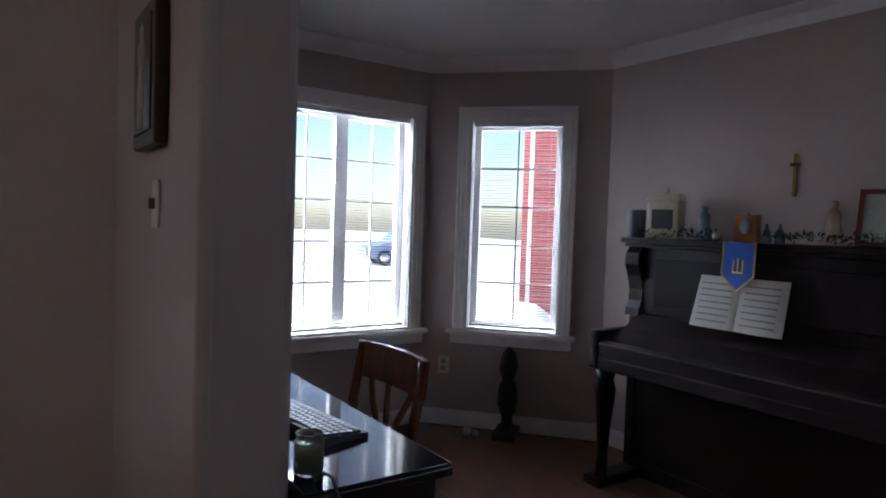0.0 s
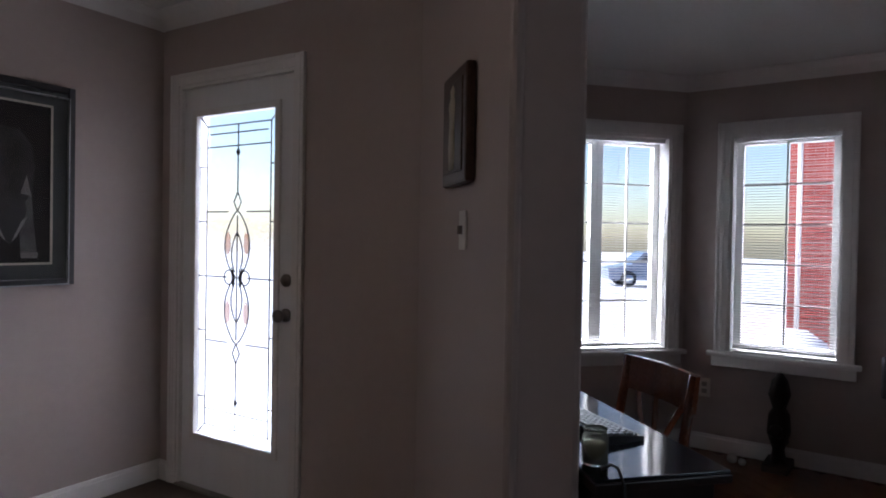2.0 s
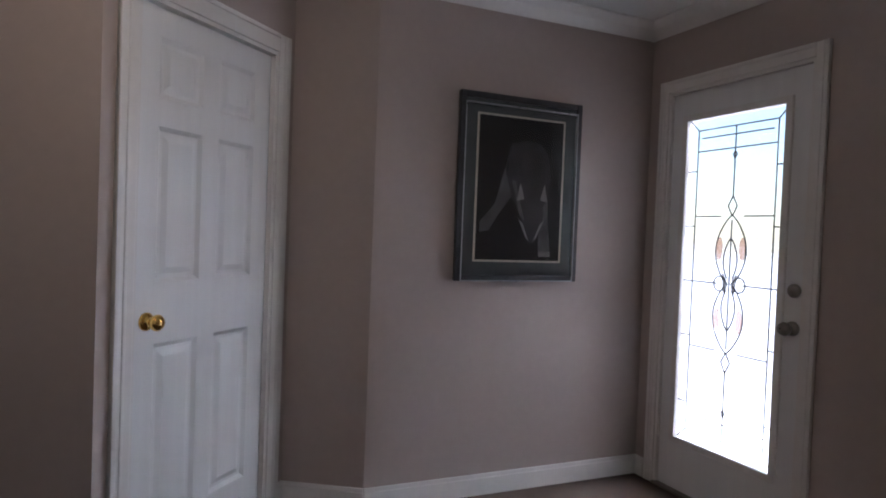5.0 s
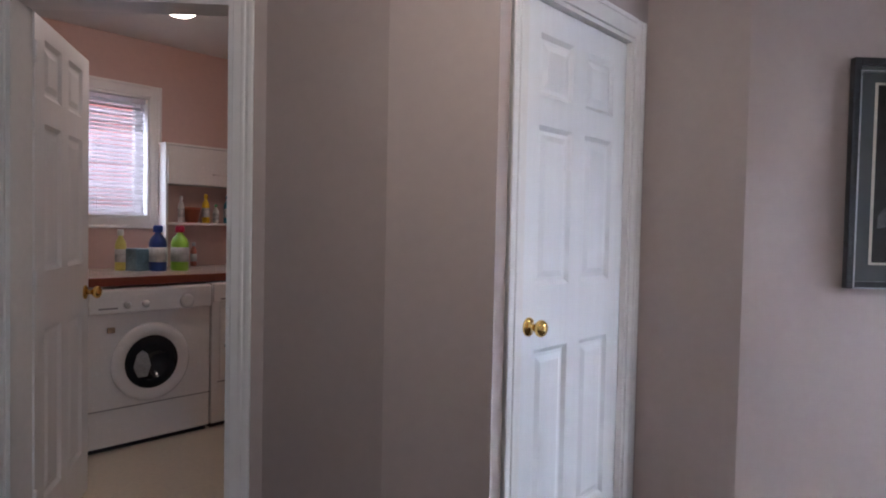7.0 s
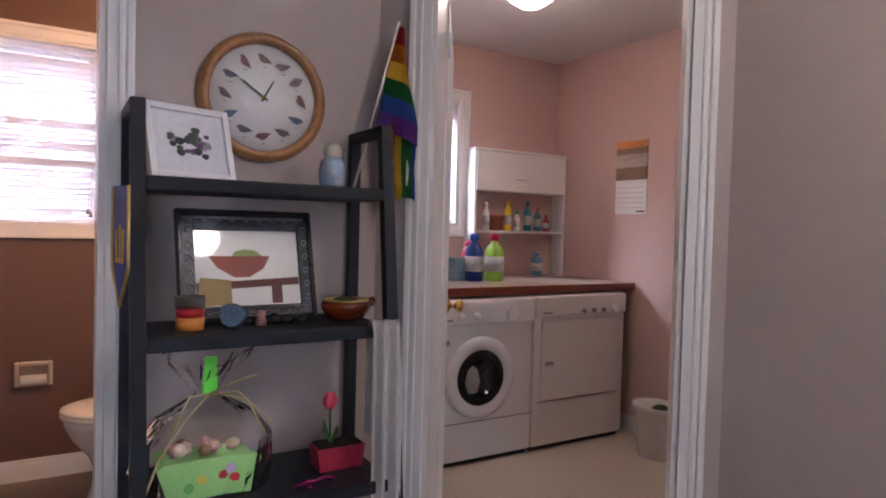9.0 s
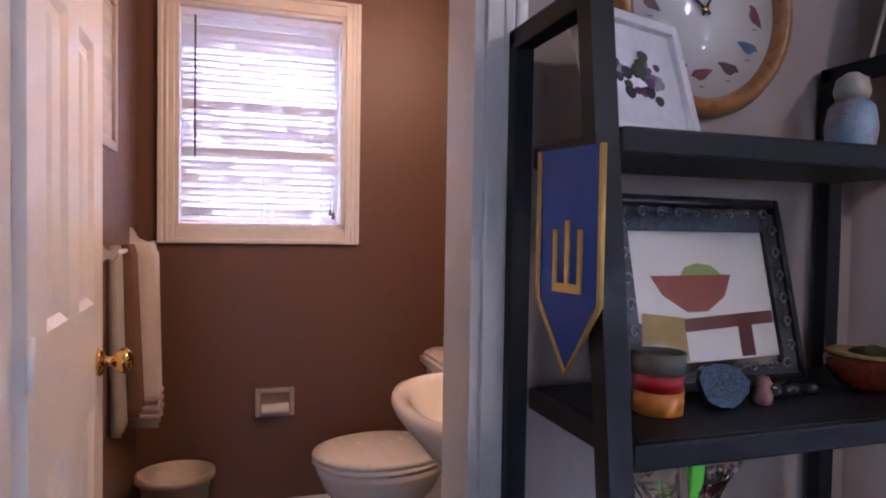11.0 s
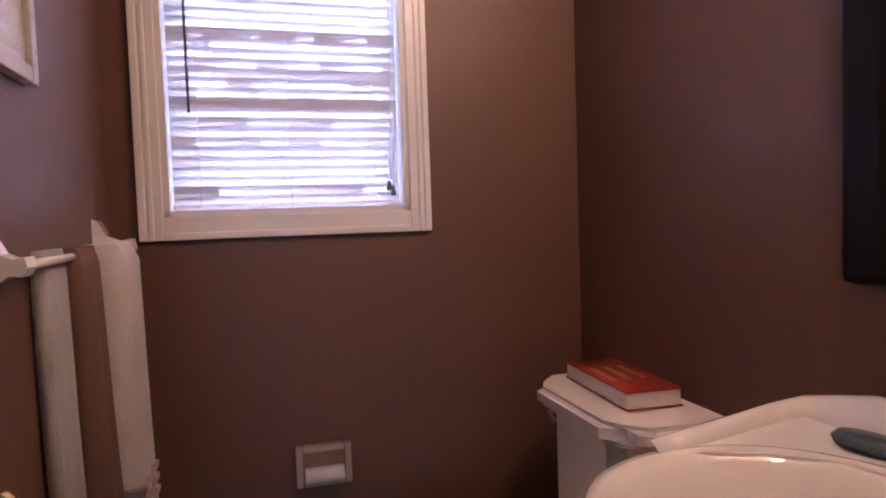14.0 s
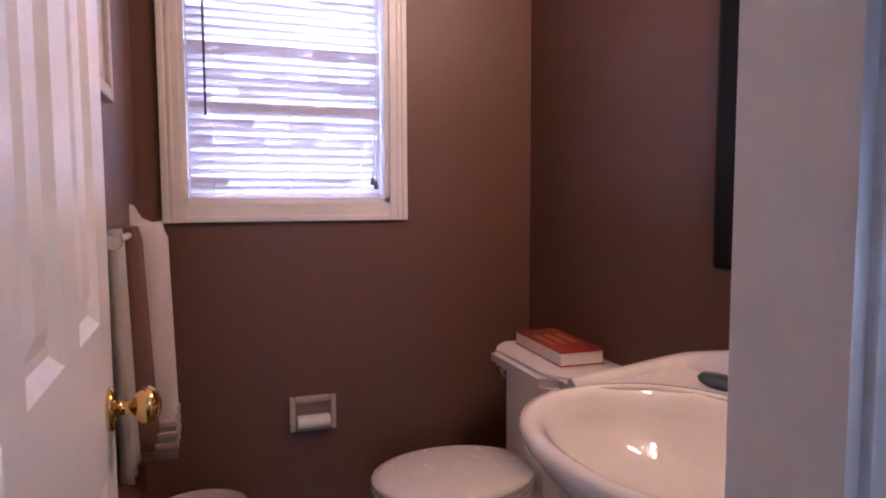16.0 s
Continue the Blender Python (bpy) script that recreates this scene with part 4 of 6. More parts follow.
# ---------------------------------------------------------------- foyer
def frame_bars(bm, w, h, b, y0, y1, bev=0.003):
    for q in ((-w / 2, -w / 2 + b, 0, h), (w / 2 - b, w / 2, 0, h), (-w / 2 + b, w / 2 - b, 0, b), (-w / 2 + b, w / 2 - b, h - b, h)):
        bx(bm, q[0], y0, q[2], q[1], y1, q[3], bev)
    return bm


def big_picture():
    m = along(E1, F1, 0.749, 1.064)
    g = thing("framed_picture", m, "large framed dark picture with grey mat and silver frame", "picture")
    w, h = 0.69, 0.912
    part("frame", frame_bars(bmesh.new(), w, h, 0.03, -0.035, -0.003, 0.006), mat("pewter_frame", (0.07, 0.07, 0.075), 0.35, 0.5, var=0.15, scale=15), g)
    k = frame_bars(bmesh.new(), w - 0.05, h - 0.05, 0.006, -0.038, -0.02, 0.002)
    part("inner_bead", k, mat("silver_bead", (0.42, 0.44, 0.46), 0.3, 0.6), g)
    k = bmesh.new()
    bx(k, -w / 2 + 0.02, -0.02, 0.02, w / 2 - 0.02, -0.016, h - 0.02)
    part("mat_board", k, mat("slate_mat", (0.085, 0.10, 0.105), 0.7, var=0.1), g)
    k = frame_bars(bmesh.new(), w - 0.19, h - 0.19, 0.010, -0.024, -0.020, 0.0)
    bmesh.ops.translate(k, verts=k.verts, vec=(0, 0, 0.095))
    part("fillet", k, mat("cream_fillet", (0.62, 0.58, 0.50), 0.5), g)
    part("print", B(-w / 2 + 0.10, -0.0225, 0.10, w / 2 - 0.10, -0.0205, h - 0.10), mat("black_print", (0.014, 0.013, 0.014), 0.5, var=0.3), g)
    GR = mat("grey_pastel", (0.13, 0.13, 0.135), 0.7, var=0.7, scale=26)
    PALE = mat("pale_pastel", (0.34, 0.33, 0.33), 0.7, var=0.4, scale=40)

    def shape(pts, d, mm):
        part("painted_shape", PR(pts, -0.0226 - d, -0.0224, XZ), mm, g)
    # plain pastel shapes of the animal picture
    shape([(-0.06 + 0.0, 0.68), (0.03, 0.70), (0.11, 0.69), (0.16, 0.63), (0.175, 0.52), (0.16, 0.40), (0.10, 0.33), (0.0, 0.33), (-0.05, 0.42), (-0.09, 0.55)], 0.0004, mat("charcoal_pastel", (0.055, 0.055, 0.058), 0.7, var=0.8, scale=30))
    shape([(-0.09, 0.56), (-0.05, 0.42), (-0.12, 0.33), (-0.17, 0.25), (-0.22, 0.24), (-0.22, 0.29), (-0.14, 0.38)], 0.0008, GR)
    shape([(0.0, 0.34), (0.03, 0.25), (0.055, 0.19), (0.085, 0.19), (0.12, 0.25), (0.14, 0.34), (0.12, 0.42), (0.02, 0.42)], 0.0012, mat("charcoal_pastel", (0.055, 0.055, 0.058)))
    shape([(0.11, 0.33), (0.16, 0.42), (0.17, 0.28), (0.185, 0.15), (0.12, 0.14), (0.115, 0.18)], 0.0008, GR)
    shape([(0.115, 0.15), (0.19, 0.15), (0.185, 0.125), (0.12, 0.125)], 0.0016, PALE)
    for s in (-1, 1):
        shape([(0.07 + s * 0.045, 0.41), (0.07 + s * 0.07, 0.49), (0.07 + s * 0.09, 0.40)], 0.0016, PALE)
        shape([(0.07 + s * 0.012, 0.20), (0.07 + s * 0.05, 0.29), (0.07 + s * 0.075, 0.31), (0.07 + s * 0.03, 0.22)], 0.0018, PALE)
    shape([(-0.0, 0.33), (-0.05, 0.50), (-0.03, 0.50), (0.03, 0.30)], 0.0014, GR)
    gl = part("glazing", B(-w / 2 + 0.03, -0.029, 0.03, w / 2 - 0.03, -0.027, h - 0.03), mat("picture_glass", (1, 1, 1), 0.02, var=0, trans=1.0, ior=1.3), g)
    gl.visible_shadow = False


big_picture()
ic = thing("icon_plaque", pose(0.218, 2.468, 1.467, 0, 0, -90), "dark carved wooden plaque with a pale tall shape", "plaque")
part("board", bx(B(-0.14, -0.03, 0, 0.14, 0, 0.34, 0.01), -0.105, -0.034, 0.035, 0.105, -0.028, 0.305, 0.004), mat("icon_wood", (0.06, 0.03, 0.018), 0.4, var=0.35, scale=20), ic)
part("relief", L([(0.02, 0), (0.026, 0.06), (0.02, 0.15), (0.028, 0.19), (0.014, 0.215), (0.018, 0.235), (0.001, 0.255)], 16, Matrix.Translation((0, -0.033, 0.045)), 1.3, 0.35), mat("ivory_relief", (0.42, 0.36, 0.27), 0.5, var=0.2, scale=30), ic)


# ---------------------------------------------------------------- laundry
def washer():
    g = thing("washing_machine", pose(-4.93, 1.765, 0, 0, 0, 90), "white front-loading washing machine with dark round door", "washer")
    w = 0.70     # local x along the front (world y), local -y is the room
    part("body", B(0, 0, 0.03, w, 0.68, 0.90, 0.012), ENAMEL, g)
    part("base", B(0.01, 0.03, 0, w - 0.01, 0.65, 0.03), PLASTB, g)
    part("control_panel", bx(B(0.003, -0.018, 0.765, w - 0.003, 0.0, 0.895, 0.008), 0.03, -0.021, 0.86, w - 0.03, -0.017, 0.864), ENAMEL, g)
    part("seam", B(0.0, -0.004, 0.235, w, 0.001, 0.240), mat("seam_grey", (0.3, 0.29, 0.28), 0.6), g)
    d = part("door", L([(0.222, 0), (0.222, 0.012), (0.205, 0.026), (0.165, 0.026), (0.15, 0.012), (0.001, 0.012)], 48, Matrix.Translation((0.34, 0, 0.475)) @ Matrix.Rotation(radians(90), 4, 'X')), ENAMEL, g, "round white door ring")
    part("porthole", L([(0.152, 0.010), (0.145, 0.018), (0.10, 0.010), (0.001, 0.004)], 40, Matrix.Translation((0.34, -0.004, 0.475)) @ Matrix.Rotation(radians(90), 4, 'X')), mat("dark_porthole", (0.012, 0.014, 0.016), 0.08, var=0.05), d, "dark glass porthole")
    part("laundry_heap", L([(0.03, 0), (0.05, 0.06), (0.03, 0.13), (0.001, 0.15)], 14, Matrix.Translation((0.285, -0.014, 0.395)), 1, 0.12), mat("grey_cloth", (0.35, 0.36, 0.36), 0.8, var=0.3, scale=30), d)
    for x, r_ in ((0.20, 0.02), (0.30, 0.02), (0.54, 0.042)):
        part("knob", L([(r_, 0), (r_, 0.012), (r_ * 0.6, 0.02), (0.001, 0.021)], 24, Matrix.Translation((x, -0.018, 0.81)) @ Matrix.Rotation(radians(90), 4, 'X')), ENAMEL, g)
    part("badge", B(0.05, -0.0195, 0.79, 0.15, -0.0175, 0.80), mat("seam_grey", (0.3, 0.29, 0.28)), g)
    part("latch", B(0.10, -0.012, 0.66, 0.14, 0, 0.69, 0.004), mat("tan_plastic", (0.35, 0.25, 0.16), 0.5), g)


washer()


def dryer():
    g = thing("clothes_dryer", pose(-4.93, 2.475, 0, 0, 0, 90), "white clothes dryer with recessed door panel", "dryer")
    w = 0.72
    part("body", B(0, 0, 0.03, w, 0.68, 0.905, 0.012), ENAMEL, g)
    part("base", B(0.01, 0.03, 0, w - 0.01, 0.65, 0.03), PLASTB, g)
    part("control_panel", bx(B(0.003, -0.016, 0.785, w - 0.003, 0.0, 0.9, 0.008), 0.05, -0.019, 0.778, w - 0.05, -0.012, 0.784), ENAMEL, g)
    dr = part("door", B(0.05, -0.01, 0.30, w - 0.06, 0.0, 0.76, 0.006), ENAMEL, g)
    part("door_pull", B(0.08, -0.016, 0.50, 0.14, -0.009, 0.52, 0.003), mat("seam_grey", (0.3, 0.29, 0.28)), dr)
    part("seam", B(0.04, -0.003, 0.285, w - 0.05, 0.001, 0.291), mat("seam_grey", (0.3, 0.29, 0.28)), g)
    for x, r_ in ((0.36, 0.014), (0.44, 0.014), (0.52, 0.014), (0.62, 0.03)):
        part("knob", L([(r_, 0), (r_, 0.012), (r_ * 0.6, 0.02), (0.001, 0.021)], 20, Matrix.Translation((x, -0.016, 0.81)) @ Matrix.Rotation(radians(90), 4, 'X')), ENAMEL if r_ > 0.02 else mat("seam_grey", (0.3, 0.29, 0.28)), g)
    part("brand_bar", B(0.05, -0.0175, 0.80, 0.12, -0.0155, 0.81), mat("seam_grey", (0.3, 0.29, 0.28)), g)


dryer()
ct = thing("worktop", pose(-5.748, 0.975, 0.925), "beige laminate worktop with dark red wooden edge", "worktop")
part("top", B(0, 0, 0, 0.775, 2.333, 0.035, 0.003), mat("beige_laminate", (0.55, 0.45, 0.38), 0.25, var=0.12, scale=40), ct)
part("edge", B(0.776, 0, -0.012, 0.80, 2.333, 0.037, 0.006), mat("redwood_edge", (0.20, 0.05, 0.028), 0.3, var=0.2, stretch=(2, 1, 8)), ct, "dark red wooden edge strip")
for y in (0.01, 1.6):
    part("bearer", B(0.0, y, -0.92, 0.02, y + 0.04, 0), TRIM, ct)
cb = thing("wall_cabinet", pose(-5.748, 2.505, 0.961), "white open cabinet with upper door, standing on the worktop", "cabinet")
dz = 0.845
part("side", B(0, 0, 0, 0.125, 0.018, dz, 0.002), ENAMEL, cb)
part("side", B(0, 0.772, 0, 0.125, 0.79, dz, 0.002), ENAMEL, cb)
part("top", B(0, -0.004, dz, 0.13, 0.794, dz + 0.016, 0.002), ENAMEL, cb)
part("shelf", B(0, 0.018, 0.295, 0.12, 0.772, 0.311, 0.002), ENAMEL, cb)
part("shelf", B(0, 0.018, 0.575, 0.12, 0.772, 0.590, 0.002), ENAMEL, cb)
cdr = part("door", B(0.121, 0.012, 0.58, 0.137, 0.778, dz - 0.004, 0.003), ENAMEL, cb)
part("handle", tube(bmesh.new(), [(0.137, 0.34, 0.66), (0.15, 0.35, 0.66), (0.15, 0.45, 0.66), (0.137, 0.46, 0.66)], 0.004, 8), ENAMEL, cdr)


def bottle(x, y, z, h, r, color, capc, label, flat=1.0, neck=0.35):
    o = thing("bottle", pose(x, y, z, 0, 0, random.uniform(-15, 15)), label, "bottle")
    nm = "plastic_%d_%d_%d" % tuple(int(c * 100) for c in color)
    part("body", L([(r * 0.92, 0), (r, 0.01), (r, h * 0.6), (r * 0.85, h * 0.7), (r * neck, h * 0.82), (r * neck, h * 0.86), (0.001, h * 0.86)], 20, None, 1.0, flat), mat(nm, color, 0.3, var=0.06), o)
    part("cap", L([(r * neck * 1.2, h * 0.85), (r * neck * 1.2, h * 0.97), (r * neck * 0.9, h), (0.001, h)], 16), mat("plastic_%d_%d_%d" % tuple(int(c * 100) for c in capc), capc, 0.3, var=0.06), o)
    part("wrapper", L([(r * 1.012, h * 0.2), (r * 1.012, h * 0.52), (r, h * 0.52)], 20, None, 1.0, flat), mat("label_pale", (0.6, 0.6, 0.58), 0.5, var=0.4, scale=60), o)


SH = 1.2725
for y, h, r, c, k2, lb in ((2.645, 0.19, 0.028, (0.75, 0.73, 0.70), (0.7, 0.7, 0.7), "white spray bottle in the laundry"), (2.83, 0.21, 0.034, (0.80, 0.55, 0.02), (0.8, 0.5, 0.02), "yellow detergent bottle in the laundry"),
                           (2.91, 0.14, 0.026, (0.75, 0.75, 0.70), (0.05, 0.35, 0.10), "white bottle with green cap in the laundry"), (3.0, 0.21, 0.033, (0.03, 0.22, 0.28), (0.03, 0.12, 0.2), "teal cleaner bottle in the laundry"),
                           (3.09, 0.17, 0.03, (0.08, 0.18, 0.3), (0.5, 0.05, 0.05), "blue bottle with red cap in the laundry"), (3.17, 0.12, 0.03, (0.35, 0.03, 0.05), (0.3, 0.03, 0.05), "red bottle in the laundry")):
    bottle(-5.685, y, SH, h, r, c, k2, lb, 0.75)
pot = solo("terracotta_pot", L([(0.04, 0), (0.055, 0.09), (0.06, 0.09), (0.06, 0.11), (0.05, 0.11), (0.04, 0.02), (0.001, 0.02)], 24), mat("terracotta", (0.40, 0.13, 0.07), 0.7, var=0.1), pose(-5.685, 2.725, SH), "small terracotta pot on the shelf", "pot")
for x, y, h, r, c, k2, lb in ((-5.685, 2.66, 0.2, 0.03, (0.05, 0.05, 0.06), (0.05, 0.05, 0.05), "dark bottle in the laundry"), (-5.685, 2.74, 0.17, 0.03, (0.35, 0.12, 0.08), (0.6, 0.6, 0.6), "amber bottle in the laundry"),
                              (-5.64, 3.06, 0.17, 0.055, (0.12, 0.25, 0.38), (0.15, 0.3, 0.4), "blue wide detergent tub in the laundry"),
                              (-5.35, 2.33, 0.29, 0.07, (0.02, 0.05, 0.22), (0.03, 0.08, 0.4), "dark blue detergent jug in the laundry"), (-5.32, 2.46, 0.29, 0.07, (0.30, 0.55, 0.05), (0.55, 0.03, 0.08), "lime green detergent jug with red cap in the laundry"),
                              (-5.5, 2.16, 0.26, 0.045, (0.65, 0.6, 0.15), (0.7, 0.7, 0.65), "yellow-green dish bottle in the laundry"), (-5.55, 2.42, 0.24, 0.06, (0.5, 0.06, 0.12), (0.6, 0.05, 0.1), "red bottle in the laundry")):
    bottle(x, y, 0.9612, h, r, c, k2, lb, 0.7)
bgs = solo("box", B(-0.08, -0.06, 0, 0.08, 0.06, 0.14, 0.006), mat("teal_card", (0.20, 0.32, 0.38), 0.6, var=0.5, scale=30), pose(-5.45, 2.24, 0.9605, 0, 0, 12), "teal and grey printed box on the worktop", "box")
cal = thing("calendar", pose(-5.015, 3.309, 1.40), "wall calendar with a sunset landscape picture", "calendar")
part("page", B(-0.13, -0.004, 0, 0.13, 0, 0.22, 0.001), PAPER, cal)
for z0, z1, c in ((0.22, 0.30, (0.30, 0.18, 0.10)), (0.30, 0.385, (0.55, 0.47, 0.40)), (0.385, 0.425, (0.32, 0.2, 0.14)), (0.425, 0.47, (0.75, 0.30, 0.08))):
    part("picture_band", B(-0.13, -0.005, z0, 0.13, 0, z1), mat("print_%d" % int(z0 * 1000), c, 0.5, var=0.3, scale=14, stretch=(1, 1, 5)), cal)
for j in range(5):
    part("date_row", B(-0.11, -0.0046, 0.04 + j * 0.032, 0.11, -0.004, 0.043 + j * 0.032), mat("print_grey", (0.38, 0.36, 0.35)), cal)
part("badge", B(0.05, -0.0048, 0.012, 0.12, -0.004, 0.022), mat("ink", (0.05, 0.05, 0.05), 0.6), cal)
bn = thing("waste_bin", pose(-4.56, 3.09, 0.002), "white plastic swing bin with a green thing inside", "bin")
part("bucket", L([(0.10, 0), (0.105, 0.01), (0.135, 0.27), (0.15, 0.275), (0.15, 0.30), (0.138, 0.30), (0.13, 0.28), (0.10, 0.03), (0.001, 0.03)], 28, None, 1.0, 0.85), ENAMEL, bn)
part("handle_lug", B(-0.16, -0.03, 0.24, -0.13, 0.03, 0.30, 0.006), ENAMEL, bn)
part("handle_lug", B(0.13, -0.03, 0.24, 0.16, 0.03, 0.30, 0.006), ENAMEL, bn)
part("contents", L([(0.05, 0.26), (0.06, 0.28), (0.03, 0.30), (0.001, 0.305)], 16, pose(0.03, 0, 0), 1, 0.7), mat("green_bits", (0.09, 0.16, 0.03), 0.8, var=0.5, scale=60), bn)


# ---------------------------------------------------------------- ladder shelf and what is on it
def shelf():
    g = thing("ladder_shelf", pose(0, 0, 0), "black steel ladder shelf with three boards", "shelf")

    def fx(z):
        return -3.50 - 0.118 * z
    for y in (0.292, 0.912):
        part("front_post", PR([(fx(0) - 0.03, 0.0), (fx(0), 0.0), (fx(1.55), 1.55), (fx(1.55) - 0.03, 1.55)], y - 0.016, y + 0.016, XZ), BLACK, g)
        part("rear_post", B(-3.918, y - 0.016, 0, -3.89, y + 0.016, 1.55, 0.003), BLACK, g)
        part("top_bar", B(-3.918, y - 0.016, 1.522, fx(1.55), y + 0.016, 1.552, 0.004), BLACK, g)
    for z in (1.375, 1.012, 0.615, 0.22):
        part("board", bx(B(-3.89, 0.3085, z - 0.032, fx(z) + 0.004, 0.8955, z, 0.004), -3.885, 0.32, z, fx(z) - 0.004, 0.889, z + 0.0015), BLACK, g)


shelf()


def clock():
    g = thing("wall_clock", pose(-3.93, 0.638, 1.63, 90, 0, 90), "round wall clock with wooden rim and small bird pictures", "clock")
    # local z points out of the wall
    OAK = mat("honey_wood", (0.42, 0.19, 0.06), 0.3, var=0.2, scale=8, coat=0.3)
    part("rim", L([(0.18, 0), (0.182, 0.012), (0.172, 0.03), (0.158, 0.034), (0.15, 0.02), (0.148, 0.008), (0.148, 0.0)], 64), OAK, g)
    f_ = part("face", L([(0.15, 0.004), (0.15, 0.009), (0.001, 0.009)], 64), mat("clock_white", (0.80, 0.79, 0.77), 0.35, coat=1.0, var=0.02), g)
    rnd = random.Random(7)
    for i in range(12):
        a = math.pi / 2 - i * math.pi / 6
        c = Vector((0.108 * math.cos(a), 0.108 * math.sin(a), 0.0092))
        col = rnd.choice([(0.16, 0.10, 0.10), (0.10, 0.10, 0.14), (0.20, 0.13, 0.09), (0.09, 0.16, 0.27), (0.20, 0.07, 0.08), (0.13, 0.12, 0.15)])
        mm = mat("bird_ink_%d" % i, col, 0.5, var=0.6, scale=90)
        s = rnd.choice((-1, 1))
        t = rnd.uniform(-0.7, 0.7)
        k = bmesh.new()
        body = [(-0.024, -0.006), (-0.012, 0.004), (0.0, 0.010), (0.010, 0.014), (0.016, 0.012), (0.022, 0.009), (0.016, 0.005), (0.011, -0.006), (0.0, -0.010), (-0.014, -0.007)]
        prism(k, [(s * x, y) for x, y in body], 0, 0.0004, Matrix.Translation(c) @ Matrix.Rotation(t, 4, 'Z'))
        part("bird_mark", k, mm, f_)
        part("hour_mark", B(c.x - 0.004, c.y - 0.022, 0.009, c.x + 0.006, c.y - 0.0205, 0.0094), mat("ink", (0.05, 0.05, 0.05), 0.6), f_)
    INK = mat("ink", (0.05, 0.05, 0.05), 0.6)
    for ang, ln, w in ((146, 0.085, 0.0028), (62, 0.06, 0.0024)):
        part("hand", PR([(-0.012, -w), (ln * 0.8, -w), (ln, 0), (ln * 0.8, w), (-0.012, w)], 0.0135, 0.0145, Matrix.Rotation(radians(ang), 4, 'Z')), INK, g)
    part("hub", L([(0.006, 0.009), (0.006, 0.016), (0.001, 0.017)], 14), BRASS, g)


clock()


def leaning(name, y, z, w, h, lean, turn, x, label, cat="frame"):
    return thing(name, pose(x, y, z, 0, 0, 90 + turn) @ Matrix.Rotation(radians(-lean), 4, 'X'), label, cat)


WF = mat("white_lacquer", (0.80, 0.79, 0.80), 0.3, var=0.02)
g1 = leaning("photo_frame", 0.428, 1.3775, 0.22, 0.185, 16, 18, -3.765, "white framed flower print leaning on the shelf")
part("frame", frame_bars(bmesh.new(), 0.22, 0.19, 0.016, -0.012, 0.012, 0.002), WF, g1)
part("mat_board", B(-0.10, -0.002, 0.01, 0.10, 0.006, 0.18), mat("white_mat", (0.74, 0.73, 0.76), 0.7), g1)
rnd = random.Random(11)
for i in range(34):
    a, r_ = rnd.uniform(0, 6.28), rnd.uniform(0, 1) ** 0.6
    c = (0.058 * r_ * math.cos(a), 0.092 + 0.04 * r_ * math.sin(a))
    s = rnd.uniform(0.006, 0.013)
    colr = rnd.choice([(0.05, 0.05, 0.06), (0.16, 0.15, 0.17), (0.14, 0.06, 0.16), (0.28, 0.27, 0.28), (0.07, 0.09, 0.06)])
    part("petal", PR([(c[0] + s * math.cos(q) * (1 + 0.3 * math.sin(3 * q)), c[1] + s * 0.8 * math.sin(q)) for q in [j * 0.785 for j in range(8)]], -0.0026 - 0.0001 * i / 34, -0.0022, XZ), mat("petal_%d" % int(colr[0] * 100 + colr[2] * 10), colr, 0.7), g1)

vs_ = thing("nesting_doll", pose(-3.76, 0.785, 1.3775), "small painted blue wooden vase-shaped figure", "figurine")
part("body", L([(0.028, 0), (0.034, 0.01), (0.037, 0.04), (0.032, 0.07), (0.022, 0.082)], 24), mat("blue_paintwork", (0.16, 0.36, 0.48), 0.25, var=0.9, scale=60, dark=(0.32, 0.10, 0.08)), vs_)
part("top", L([(0.022, 0.080), (0.026, 0.095), (0.022, 0.114), (0.008, 0.124), (0.001, 0.125)], 24), mat("amber_paintwork", (0.42, 0.24, 0.12), 0.3, var=0.8, scale=60, dark=(0.2, 0.4, 0.45)), vs_)


